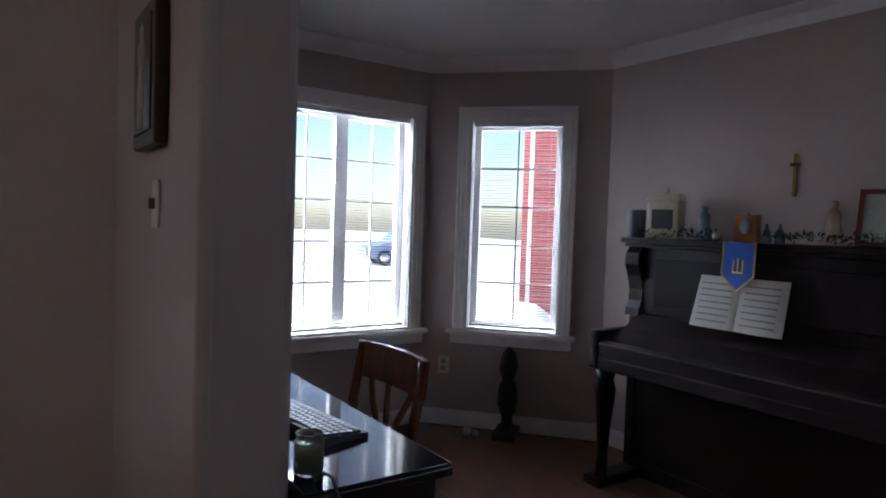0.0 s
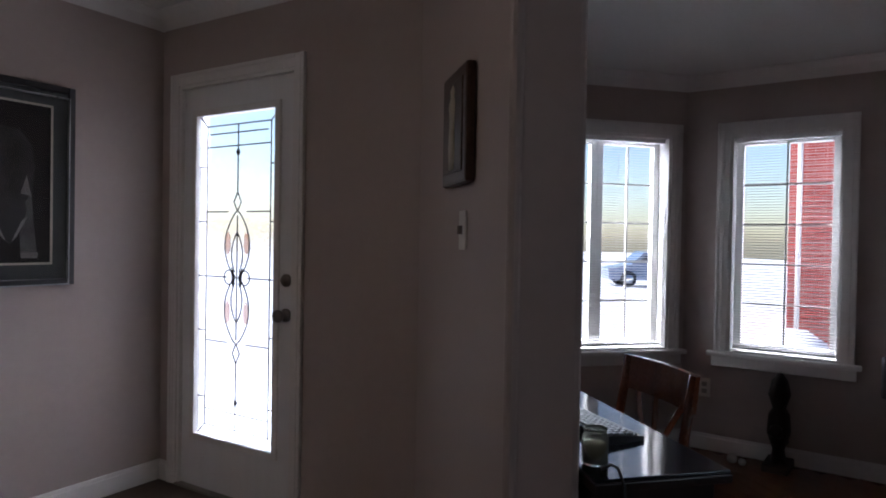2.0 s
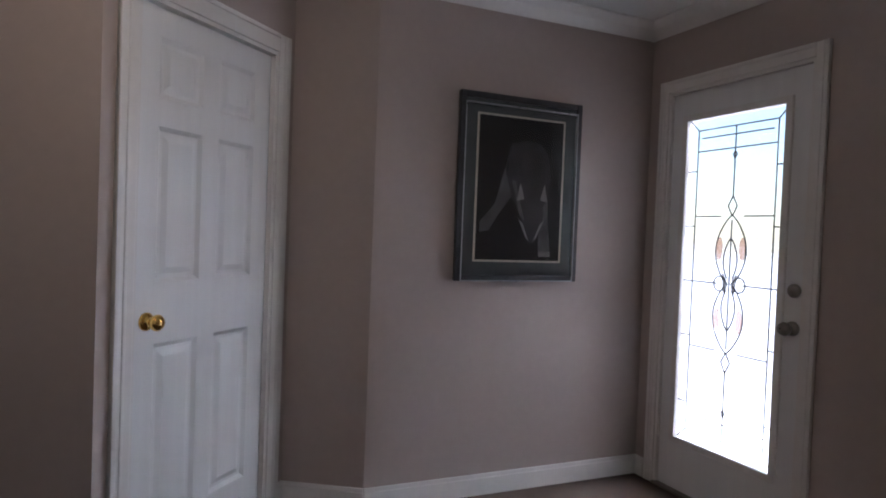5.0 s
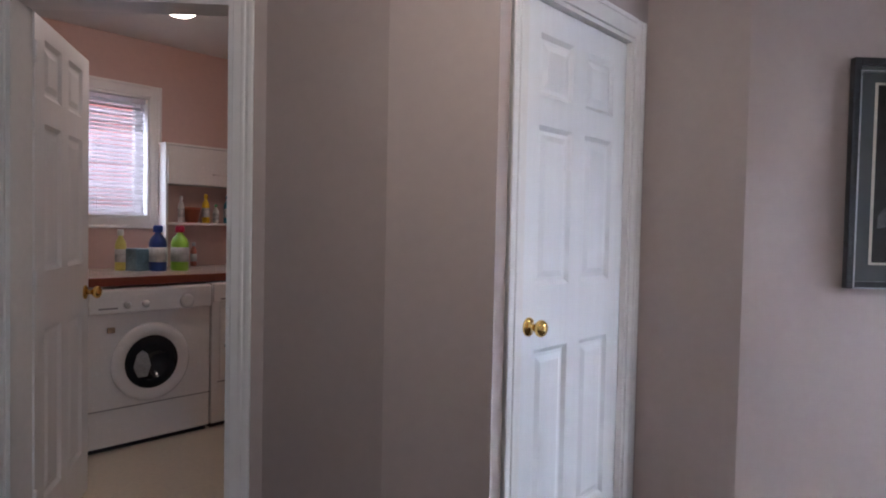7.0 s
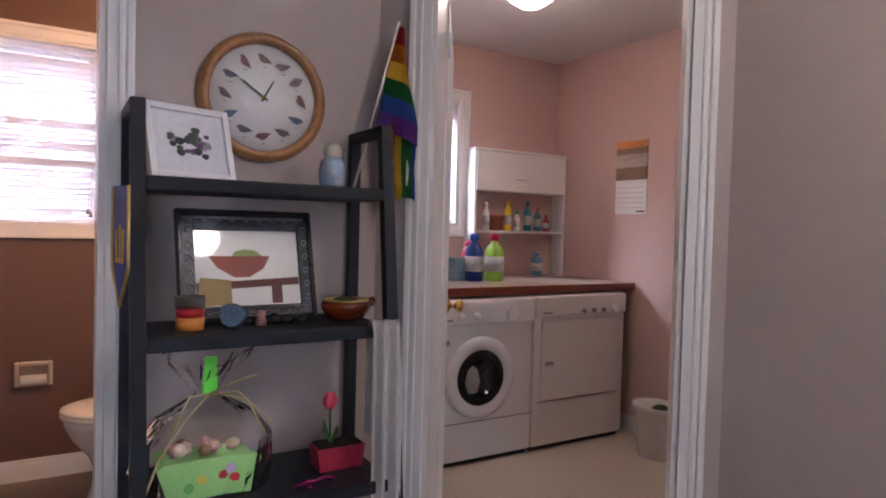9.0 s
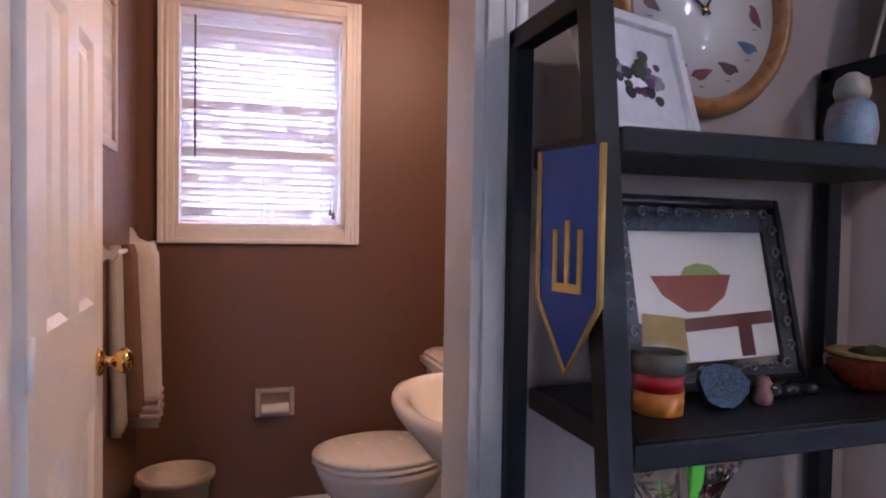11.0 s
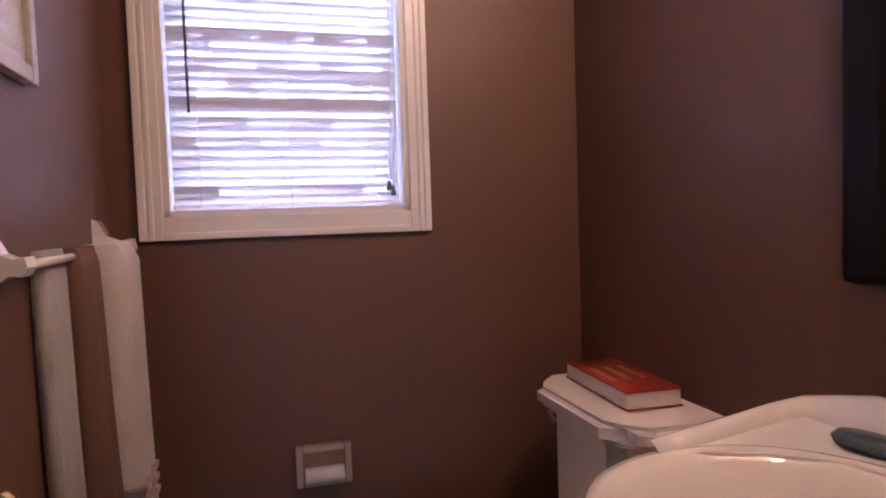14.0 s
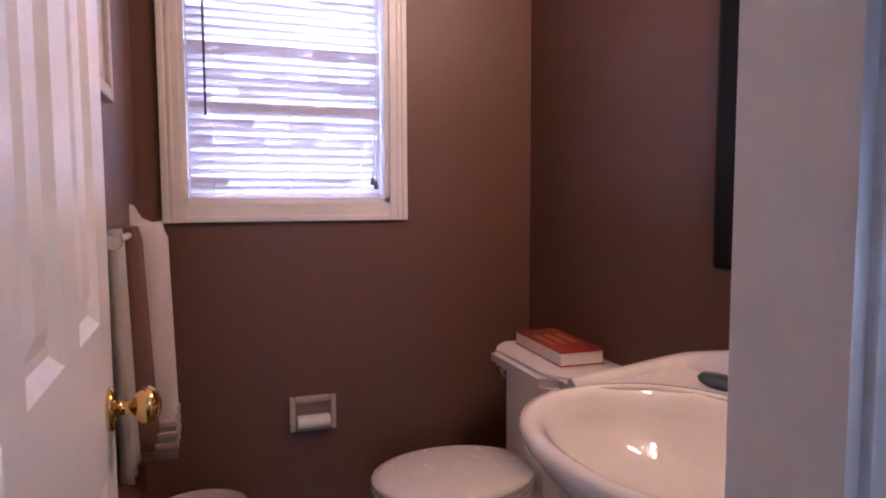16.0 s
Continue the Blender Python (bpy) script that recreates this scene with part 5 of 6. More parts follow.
def flag():
    g = thing("flag", pose(-3.83, 0.93, 1.36), "small rainbow striped flag on a stick", "flag")
    part("stick", tube(bmesh.new(), [(-0.03, -0.04, 0.02), (0.0, 0.085, 0.53)], 0.004, 8), mat("white_dowel", (0.7, 0.66, 0.6), 0.5), g)
    cols = [(0.55, 0.03, 0.02), (0.75, 0.22, 0.02), (0.72, 0.45, 0.03), (0.03, 0.25, 0.06), (0.03, 0.10, 0.42), (0.16, 0.04, 0.30)]
    # upper fold: stripes across; lower fall: stripes along
    for i, c in enumerate(cols):
        k = bmesh.new()
        mm = mat("stripe_%d" % i, c, 0.7, var=0.15, scale=30)
        z0, z1 = 0.52 - i * 0.052, 0.52 - (i + 1) * 0.052
        vs = []
        for j in range(7):
            t = j / 6
            w0, w1 = 0.022 + 0.115 * min(1, i / 5), 0.022 + 0.115 * min(1, (i + 1) / 5)
            for z, w in ((z0, w0), (z1, w1)):
                y = 0.085 - (0.52 - z) * 0.245 + t * w * 1.05
                vs.append(k.verts.new((0.016 * math.sin(t * 7 + z * 9), y, z - 0.05 * t * t)))
        for j in range(6):
            k.faces.new((vs[2 * j], vs[2 * j + 2], vs[2 * j + 3], vs[2 * j + 1])).smooth = True
        bmesh.ops.solidify(k, geom=k.faces[:], thickness=0.0012)
        part("stripe", k, mm, g)
        k = bmesh.new()
        vs = []
        for j in range(9):
            z = 0.22 - j * 0.031
            for t in (i / 6, (i + 1) / 6):
                y = 0.055 + t * 0.115 + 0.010 * j / 8 - 0.02 * max(0, (0.0 - z)) * 3
                vs.append(k.verts.new((-0.014 + 0.022 * math.sin(t * 9 + 1.1) + 0.004 * math.sin(j), y, z + 0.05 * math.sin(t * 3.0) - 0.015)))
        for j in range(8):
            k.faces.new((vs[2 * j], vs[2 * j + 2], vs[2 * j + 3], vs[2 * j + 1])).smooth = True
        bmesh.ops.solidify(k, geom=k.faces[:], thickness=0.0012)
        part("fall", k, mm, g)


flag()
pennant(pose(-3.69, 0.262, 1.35, 0, 0, 12), "blue satin pennant hanging beside the shelf", 0.11, 0.27)

g2 = leaning("framed_print", 0.585, 1.0145, 0.36, 0.29, 13, 6, -3.80, "ornate black framed print of a fruit bowl")
part("frame", frame_bars(bmesh.new(), 0.37, 0.30, 0.014, -0.014, 0.012, 0.004), mat("black_frame", (0.02, 0.02, 0.024), 0.3, var=0.2), g2)
part("carved_border", frame_bars(bmesh.new(), 0.345, 0.275, 0.03, -0.008, 0.006, 0.002), mat("worn_silver", (0.10, 0.105, 0.12), 0.4, 0.4, var=0.5, scale=40), g2)
bmesh_k = bmesh.new()
for s in range(9):
    for zz in (0.028, 0.272):
        tube(bmesh_k, [(-0.15 + s * 0.0365 + 0.012 * math.cos(a) * (1 - a / 9), -0.012, zz + 0.010 * math.sin(a) * (1 - a / 9)) for a in [q * 0.8 for q in range(9)]], 0.0018, 5)
for s in range(6):
    for xx in (-0.158, 0.158):
        tube(bmesh_k, [(xx + 0.010 * math.cos(a) * (1 - a / 9), -0.012, 0.055 + s * 0.038 + 0.012 * math.sin(a) * (1 - a / 9)) for a in [q * 0.8 for q in range(9)]], 0.0018, 5)
part("scrollwork", bmesh_k, mat("scroll_silver", (0.28, 0.29, 0.32), 0.3, 0.6), g2, "raised pewter scrollwork")
part("print", B(-0.145, 0.0, 0.042, 0.145, 0.004, 0.262), mat("print_white", (0.78, 0.76, 0.72), 0.4, var=0.03), g2)
for nm, pts, c, d in (("painted_table", [(-0.14, 0.045), (-0.14, 0.105), (0.14, 0.115), (0.14, 0.095), (0.09, 0.093), (0.09, 0.045), (0.06, 0.045), (0.06, 0.092), (-0.05, 0.088), (-0.05, 0.045)], (0.16, 0.05, 0.04), 1),
                      ("painted_box", [(-0.14, 0.045), (-0.05, 0.045), (-0.05, 0.11), (-0.13, 0.12)], (0.40, 0.28, 0.08), 2),
                      ("painted_bowl", [(-0.105, 0.175), (0.06, 0.175), (0.04, 0.14), (0.0, 0.118), (-0.04, 0.118), (-0.085, 0.145)], (0.34, 0.08, 0.05), 3),
                      ("painted_fruit", [(-0.045, 0.175), (-0.035, 0.188), (-0.01, 0.194), (0.02, 0.19), (0.04, 0.175)], (0.32, 0.42, 0.14), 4)):
    part(nm, PR(pts, -0.0003 * d, 0.0, XZ), mat("p_" + nm, c, 0.5, var=0.15, scale=40), g2)
gl = part("glazing", B(-0.15, -0.0045, 0.036, 0.15, -0.003, 0.266), mat("picture_glass", (1, 1, 1)), g2)
gl.visible_shadow = False

cg = thing("candle_glass", pose(-3.72, 0.415, 1.0145), "red and orange candle in a glass", "candle")
part("glass", L([(0.0345, 0.052), (0.0355, 0.08), (0.034, 0.08), (0.033, 0.052)], 28), mat("jar_glass", (0.75, 0.8, 0.72)), cg)
part("wax_base", L([(0.001, 0.0), (0.0325, 0.0), (0.0335, 0.03), (0.001, 0.03)], 24), mat("orange_wax", (0.65, 0.22, 0.03), 0.4, var=0.1), cg, "orange wax layer")
part("wax_top", L([(0.001, 0.0302), (0.0325, 0.0304), (0.0325, 0.055), (0.001, 0.053)], 24), mat("red_wax", (0.42, 0.01, 0.015), 0.35, var=0.1), cg, "red wax layer")
solo("stone_slice", PR([(0.032 * math.cos(a) * (1 + 0.12 * math.sin(3 * a)), 0.03 + 0.03 * math.sin(a)) for a in [i * 0.5236 for i in range(12)]], -0.012, 0.012, XZ), mat("blue_agate", (0.13, 0.20, 0.30), 0.2, var=0.5, scale=40), pose(-3.71, 0.505, 1.0145, -20, 12, 60), "polished blue-grey stone slice", "stone")
solo("figurine", L([(0.012, 0), (0.014, 0.012), (0.009, 0.022), (0.012, 0.03), (0.007, 0.038), (0.001, 0.04)], 14), mat("pink_glaze", (0.45, 0.22, 0.20), 0.4, var=0.4, scale=80), pose(-3.715, 0.585, 1.0145), "tiny pink and brown figurine", "figurine")
for y, r_ in ((0.56, 0.014), (0.625, 0.018), (0.66, 0.015), (0.70, 0.013)):
    solo("dark_stone", L([(r_ * 0.7, 0), (r_, r_ * 0.5), (r_ * 0.8, r_ * 1.2), (0.001, r_ * 1.5)], 12, None, 1, 1.4), mat("obsidian", (0.02, 0.02, 0.022), 0.2, var=0.2), pose(-3.74, y, 1.0145), "small dark polished stone", "stone", "stones on the shelf")
bw = thing("lacquer_bowl", pose(-3.74, 0.825, 1.0145), "red-brown lacquered bowl with gold rim", "bowl")
part("bowl", L([(0.03, 0), (0.05, 0.008), (0.066, 0.03), (0.068, 0.045), (0.06, 0.055), (0.055, 0.052), (0.06, 0.04), (0.05, 0.016), (0.001, 0.012)], 32), mat("lacquer", (0.20, 0.035, 0.012), 0.12, var=0.4, scale=20, coat=0.5), bw)
part("handle", tube(bmesh.new(), [(0, 0.06, 0.05), (0, 0.085, 0.056), (0, 0.09, 0.045), (0, 0.066, 0.035)], 0.006, 8), mat("lacquer", (0.2, 0.035, 0.012)), bw)
part("gold_rim", L([(0.062, 0.053), (0.066, 0.056), (0.062, 0.058), (0.058, 0.056)], 32), GOLD, bw)
part("lid_contents", L([(0.05, 0.045), (0.03, 0.06), (0.001, 0.068)], 20), mat("moss", (0.07, 0.08, 0.03), 0.8, var=0.4, scale=50), bw)

# wrapped basket
GB = mat("green_card", (0.28, 0.55, 0.18), 0.5, var=0.1, scale=20)
bk = thing("gift_basket", pose(-3.72, 0.455, 0.6175, 0, 0, 90), "green gift basket wrapped in clear cellophane with raffia bow", "basket")
part("basket", PR([(-0.095, 0), (0.095, 0), (0.12, 0.085), (0.105, 0.095), (-0.105, 0.095), (-0.12, 0.085)], -0.07, 0.06, XZ), GB, bk, "lime green card basket")
for i, (x, z, c) in enumerate(((0.03, 0.05, (0.5, 0.05, 0.06)), (0.06, 0.04, (0.55, 0.03, 0.04)), (-0.02, 0.045, (0.6, 0.5, 0.08)), (0.05, 0.065, (0.45, 0.35, 0.6)), (-0.05, 0.03, (0.12, 0.35, 0.1)))):
    part("flower_print", PR([(x + 0.013 * math.cos(q), z + 0.013 * math.sin(q)) for q in [j * 1.047 for j in range(6)]], -0.0715, -0.0702, XZ), mat("fl_%d" % i, c, 0.6), bk)
for i in range(9):
    part("sweet", L([(0.012, 0), (0.02, 0.012), (0.014, 0.03), (0.001, 0.036)], 12, pose(rnd.uniform(-0.08, 0.08), rnd.uniform(-0.045, 0.04), 0.095)), mat("sweet_%d" % (i % 3), ((0.35, 0.2, 0.12), (0.6, 0.5, 0.4), (0.45, 0.25, 0.22))[i % 3], 0.35, var=0.2), bk)
CELLO = mat("cellophane", (1, 1, 1), 0.03, var=0, trans=1.0, ior=1.22, bump=1.0, bscale=30)
k = bmesh.new()
prof = [(0.15, 0.0), (0.165, 0.06), (0.16, 0.13), (0.11, 0.19), (0.05, 0.225), (0.025, 0.24), (0.05, 0.275), (0.085, 0.32), (0.10, 0.345)]
rings = []
for r_, z in prof:
    ring = []
    for i in range(40):
        a = 2 * math.pi * i / 40
        w = 1 + (0.10 + 0.25 * (z > 0.24)) * noise.noise(Vector((math.cos(a) * 3, math.sin(a) * 3, z * 14)))
        ring.append(k.verts.new((r_ * w * math.cos(a), 0.62 * r_ * w * math.sin(a), z)))
    rings.append(ring)
for a, b in zip(rings, rings[1:]):
    for i in range(40):
        k.faces.new((a[i], a[(i + 1) % 40], b[(i + 1) % 40], b[i]))
cw_ = part("wrap", k, CELLO, bk, "crinkled clear cellophane")
cw_.visible_shadow = False
RAF = mat("raffia", (0.55, 0.45, 0.22), 0.7, var=0.2, scale=40)
for pts in ([(0, -0.03, 0.24), (-0.06, -0.08, 0.20), (-0.12, -0.10, 0.12), (-0.155, -0.10, 0.02)], [(0, -0.03, 0.24), (0.06, -0.07, 0.25), (0.11, -0.09, 0.20), (0.14, -0.1, 0.17)], [(0, -0.03, 0.24), (0.05, -0.06, 0.27), (0.11, -0.07, 0.29)], [(0.0, -0.03, 0.24), (-0.05, -0.07, 0.25), (-0.09, -0.09, 0.18)], [(0.02, -0.03, 0.24), (0.08, -0.08, 0.23), (0.12, -0.09, 0.15)]):
    part("raffia_strand", tube(bmesh.new(), pts, 0.003, 6), RAF, bk)
part("gift_tag", B(-0.015, -0.035, 0.245, 0.02, -0.031, 0.33, 0.004), mat("neon_tag", (0.15, 0.75, 0.06), 0.4), bk, "bright green tag")

tp_ = thing("tulip_pot", pose(-3.72, 0.80, 0.6175, 0, 0, 90), "artificial pink tulip in a small red box planter", "plant")
part("planter", PR([(-0.06, 0), (0.06, 0), (0.068, 0.06), (-0.068, 0.06)], -0.035, 0.035, XZ), mat("crimson_box", (0.45, 0.03, 0.07), 0.5, var=0.15), tp_)
part("soil", B(-0.06, -0.03, 0.058, 0.06, 0.03, 0.066), mat("soil", (0.03, 0.025, 0.02), 0.9, var=0.3), tp_)
STEM = mat("tulip_green", (0.05, 0.14, 0.04), 0.5, var=0.2)
part("stem", tube(bmesh.new(), [(-0.02, 0, 0.06), (-0.022, 0, 0.16)], 0.003, 8), STEM, tp_)
for s, hh in ((-1, 0.07), (1, 0.05)):
    part("leaf", PR([(-0.02, 0.06), (-0.02 + s * 0.022, 0.06 + hh * 0.6), (-0.02 + s * 0.018, 0.06 + hh), (-0.02 + s * 0.006, 0.06 + hh * 0.5)], -0.003, 0.001, XZ), STEM, tp_)
for i in range(5):
    a = i * 1.2566
    part("petal", L([(0.002, 0), (0.012, 0.012), (0.012, 0.028), (0.003, 0.045), (0.0005, 0.046)], 10, pose(-0.022 + 0.009 * math.cos(a), 0.009 * math.sin(a), 0.158), 1, 0.7), mat("pink_petal", (0.70, 0.07, 0.11), 0.5, var=0.15), tp_)
rb = thing("ribbon", pose(-3.605, 0.70, 0.36), "shiny magenta ribbon hanging from the shelf board", "ribbon")
part("tail", tube(bmesh.new(), [(-0.01 + 0.008 * math.sin(i * 1.7), 0.012 * math.sin(i * 1.1) - 0.02 + 0.004 * i, 0.262 - i * 0.03) for i in range(9)], 0.010, 6, 0.3), mat("magenta_foil", (0.45, 0.03, 0.22), 0.2, 0.4, var=0.4, scale=60), rb)
part("bow", tube(bmesh.new(), [(-0.02, -0.05, 0.257), (-0.005, -0.02, 0.272), (-0.02, 0.0, 0.262), (-0.005, 0.02, 0.275), (-0.02, 0.05, 0.262)], 0.009, 6, 0.4), mat("magenta_foil", (0.45, 0.03, 0.22)), rb)
bag = thing("shoulder_bag", pose(-3.73, 0.55, 0.2225, 0, 0, 90), "dark blue bag on the lowest board", "bag")
part("body", L([(0.16, 0), (0.18, 0.05), (0.17, 0.16), (0.12, 0.23), (0.001, 0.24)], 24, None, 1.0, 0.4), mat("navy_cloth", (0.015, 0.03, 0.09), 0.8, var=0.2), bag)
part("strap", tube(bmesh.new(), [(-0.12, -0.06, 0.22), (-0.04, -0.08, 0.15), (0, -0.085, 0.10), (0.05, -0.08, 0.15), (0.12, -0.06, 0.22)], 0.008, 6), mat("grey_web", (0.2, 0.22, 0.25), 0.7), bag)


def drape(name, path, w, material, m, label, cat, folds=3, amp=0.008, th=0.004, trim=None):
    """Cloth hanging over a bar: a profile in y, z swept along x with soft folds."""
    g = thing(name, m, label, cat)
    k = bmesh.new()
    nx = 22
    cols = []
    for i in range(nx + 1):
        t = i / nx
        col = []
        for j, (y, z) in enumerate(path):
            f_ = amp * min(1.0, abs(j - 1) / 4) * math.sin(t * folds * 6.28 + 0.5 * math.sin(j))
            col.append(k.verts.new((t * w * (1 - 0.02 * j / len(path)), y + f_, z + 0.006 * math.sin(t * 5 + j) * (j == len(path) - 1))))
        cols.append(col)
    for a, b in zip(cols, cols[1:]):
        for j in range(len(path) - 1):
            k.faces.new((a[j], b[j], b[j + 1], a[j + 1])).smooth = True
    bmesh.ops.solidify(k, geom=k.faces[:], thickness=th)
    part("cloth", k, material, g)
    if trim:
        for z in trim[1]:
            k = bmesh.new()
            ring = []
            for i in range(nx + 1):
                t = i / nx
                y = path[-2][0] + amp * math.sin(t * folds * 6.28 + 0.5 * math.sin(len(path) - 2)) - 0.005
                ring.append((k.verts.new((t * w * 0.97, y, z)), k.verts.new((t * w * 0.97, y, z + 0.012))))
            for a, b in zip(ring, ring[1:]):
                k.faces.new((a[0], b[0], b[1], a[1]))
            part("woven_band", k, trim[0], g)
    return g


SCARF = mat("white_scarf", (0.84, 0.82, 0.80), 0.85, var=0.06, scale=14)
drape("scarf", [(0.03, -0.3), (0.026, -0.1), (0.018, -0.02), (0.006, 0.012), (-0.008, 0.012), (-0.02, -0.02), (-0.028, -0.1), (-0.034, -0.2), (-0.04, -0.32), (-0.044, -0.45), (-0.05, -0.58), (-0.055, -0.74)], 0.085, SCARF, pose(-3.605, 0.838, 1.018, 0, 0, 84), "white patterned scarf hanging from the shelf end", "scarf", 2.3, 0.016, 0.004)

# ---------------------------------------------------------------- bathroom
TW = mat("white_terry", (0.74, 0.68, 0.66), 0.95, var=0.08, scale=30, bump=0.8, bscale=400)
TB = mat("brown_terry", (0.20, 0.11, 0.075), 0.95, var=0.12, scale=30, bump=0.8, bscale=400)
TG = mat("grey_terry", (0.52, 0.50, 0.46), 0.95, var=0.1, scale=30, bump=0.8, bscale=400)
tb = thing("towel_bar", pose(-5.60, -0.478, 1.165), "white ceramic towel bar on the wall", "towel rail")
part("bar", tube(bmesh.new(), [(0.02, 0.03, 0), (0.62, 0.03, 0)], 0.008, 12), CERAMIC, tb)
for x in (0.0, 0.62):
    f = 1.0 if x == 0 else 0.6
    part("bracket", PR([(f * q, f * z) for q, z in ((0, -0.045), (0, 0.075), (0.012, 0.07), (0.03, 0.035), (0.06, 0.022), (0.085, 0.026), (0.09, 0.0), (0.078, -0.022), (0.05, -0.018), (0.02, -0.04))], x - 0.012, x + 0.03, Matrix(((0, 0, 1, 0), (1, 0, 0, 0), (0, 1, 0, 0), (0, 0, 0, 1)))), CERAMIC, tb)


def towel(m, w, y_back, y_top, y_low, z_low, material, label, bands=None):
    """Folded towel over the bar: a thick rounded hanging fold, its front leaf swelling out towards the hem."""
    g = thing("towel", m, label, "towel")
    k = bmesh.new()
    nz, nx, rings = 16, 10, []
    for j in range(nz + 1):
        t = j / nz
        z = 0.018 - t * (0.018 - z_low)
        front = y_top + (y_low - y_top) * t ** 0.8
        back = y_back + 0.25 * (y_low - y_top) * t
        round_ = math.sqrt(max(0.0, 1 - (1 - min(1.0, t * 14 + 0.25)) ** 2))
        mid = (front + back) / 2
        front, back = mid + (front - mid) * round_, mid + (back - mid) * round_
        ring = []
        for i in range(nx + 1):
            x = w * i / nx
            fold = 0.007 * math.sin(i * 1.3 + 0.6 * t) * t
            ring.append(k.verts.new((x + 0.012 * t * math.sin(3 * t), front + fold, z + 0.004 * math.sin(i) * (j == nz))))
        for i in range(nx + 1):
            x = w * (nx - i) / nx
            ring.append(k.verts.new((x + 0.008 * math.sin(5 * t), back + 0.004 * math.sin(i * 1.7 + t), z)))
        rings.append(ring)
    n = len(rings[0])
    for a, b in zip(rings, rings[1:]):
        for i in range(n):
            k.faces.new((a[i], a[(i + 1) % n], b[(i + 1) % n], b[i])).smooth = True
    k.faces.new(rings[0]), k.faces.new(rings[-1][::-1])
    part("cloth", k, material, g)
    for z in bands or ():
        t = (0.018 - z) / (0.018 - z_low)
        front, back = y_top + (y_low - y_top) * t ** 0.8, y_back + 0.25 * (y_low - y_top) * t
        part("woven_band", B(-0.003, back - 0.004, z - 0.007, w + 0.016, front + 0.010, z + 0.007, 0.003), STR, g)


STR = mat("band_mauve", (0.45, 0.36, 0.36), 0.9, var=0.1)
towel(pose(-5.57, -0.478, 1.165), 0.15, -0.0, 0.098, 0.108, -0.62, TW, "white towel with woven bands hung on the bar", (-0.52, -0.55, -0.58))
towel(pose(-5.41, -0.478, 1.165), 0.14, 0.0, 0.045, 0.066, -0.54, TB, "brown terry towel hung on the bar")
towel(pose(-5.26, -0.478, 1.165), 0.13, 0.002, 0.022, 0.034, -0.56, TG, "pale grey towel hung on the bar")

pt = thing("framed_picture", pose(-5.0, -0.476, 1.465, 0, 0, 180), "narrow framed picture beside the window", "picture")
part("frame", frame_bars(bmesh.new(), 0.34, 0.46, 0.03, -0.022, 0.0, 0.005), mat("champagne_frame", (0.55, 0.48, 0.40), 0.3, 0.3, var=0.1), pt)
part("print", B(-0.145, -0.01, 0.025, 0.145, -0.004, 0.435), mat("ribbed_print", (0.6, 0.58, 0.56), 0.4, var=0.3, scale=14, stretch=(1, 1, 9)), pt)

hd = thing("paper_holder", pose(-5.75, 0.047, 0.463, 0, 0, 90), "white ceramic recessed toilet paper holder", "paper holder")
k = bmesh.new()
frame_bars(k, 0.158, 0.118, 0.02, -0.028, 0.0, 0.006)
ALM = mat("almond_ceramic", (0.50, 0.40, 0.33), 0.15, var=0.03)
part("rim", k, ALM, hd)
part("back", B(-0.06, -0.006, 0.018, 0.06, -0.001, 0.1), mat("almond_shadow", (0.30, 0.22, 0.17), 0.3, var=0.05), hd)
part("roller", L([(0.02, -0.055), (0.022, -0.05), (0.022, 0.05), (0.02, 0.055)], 20, Matrix.Translation((0, -0.03, 0.035)) @ Matrix.Rotation(radians(90), 4, 'Y')), PAPER, hd)


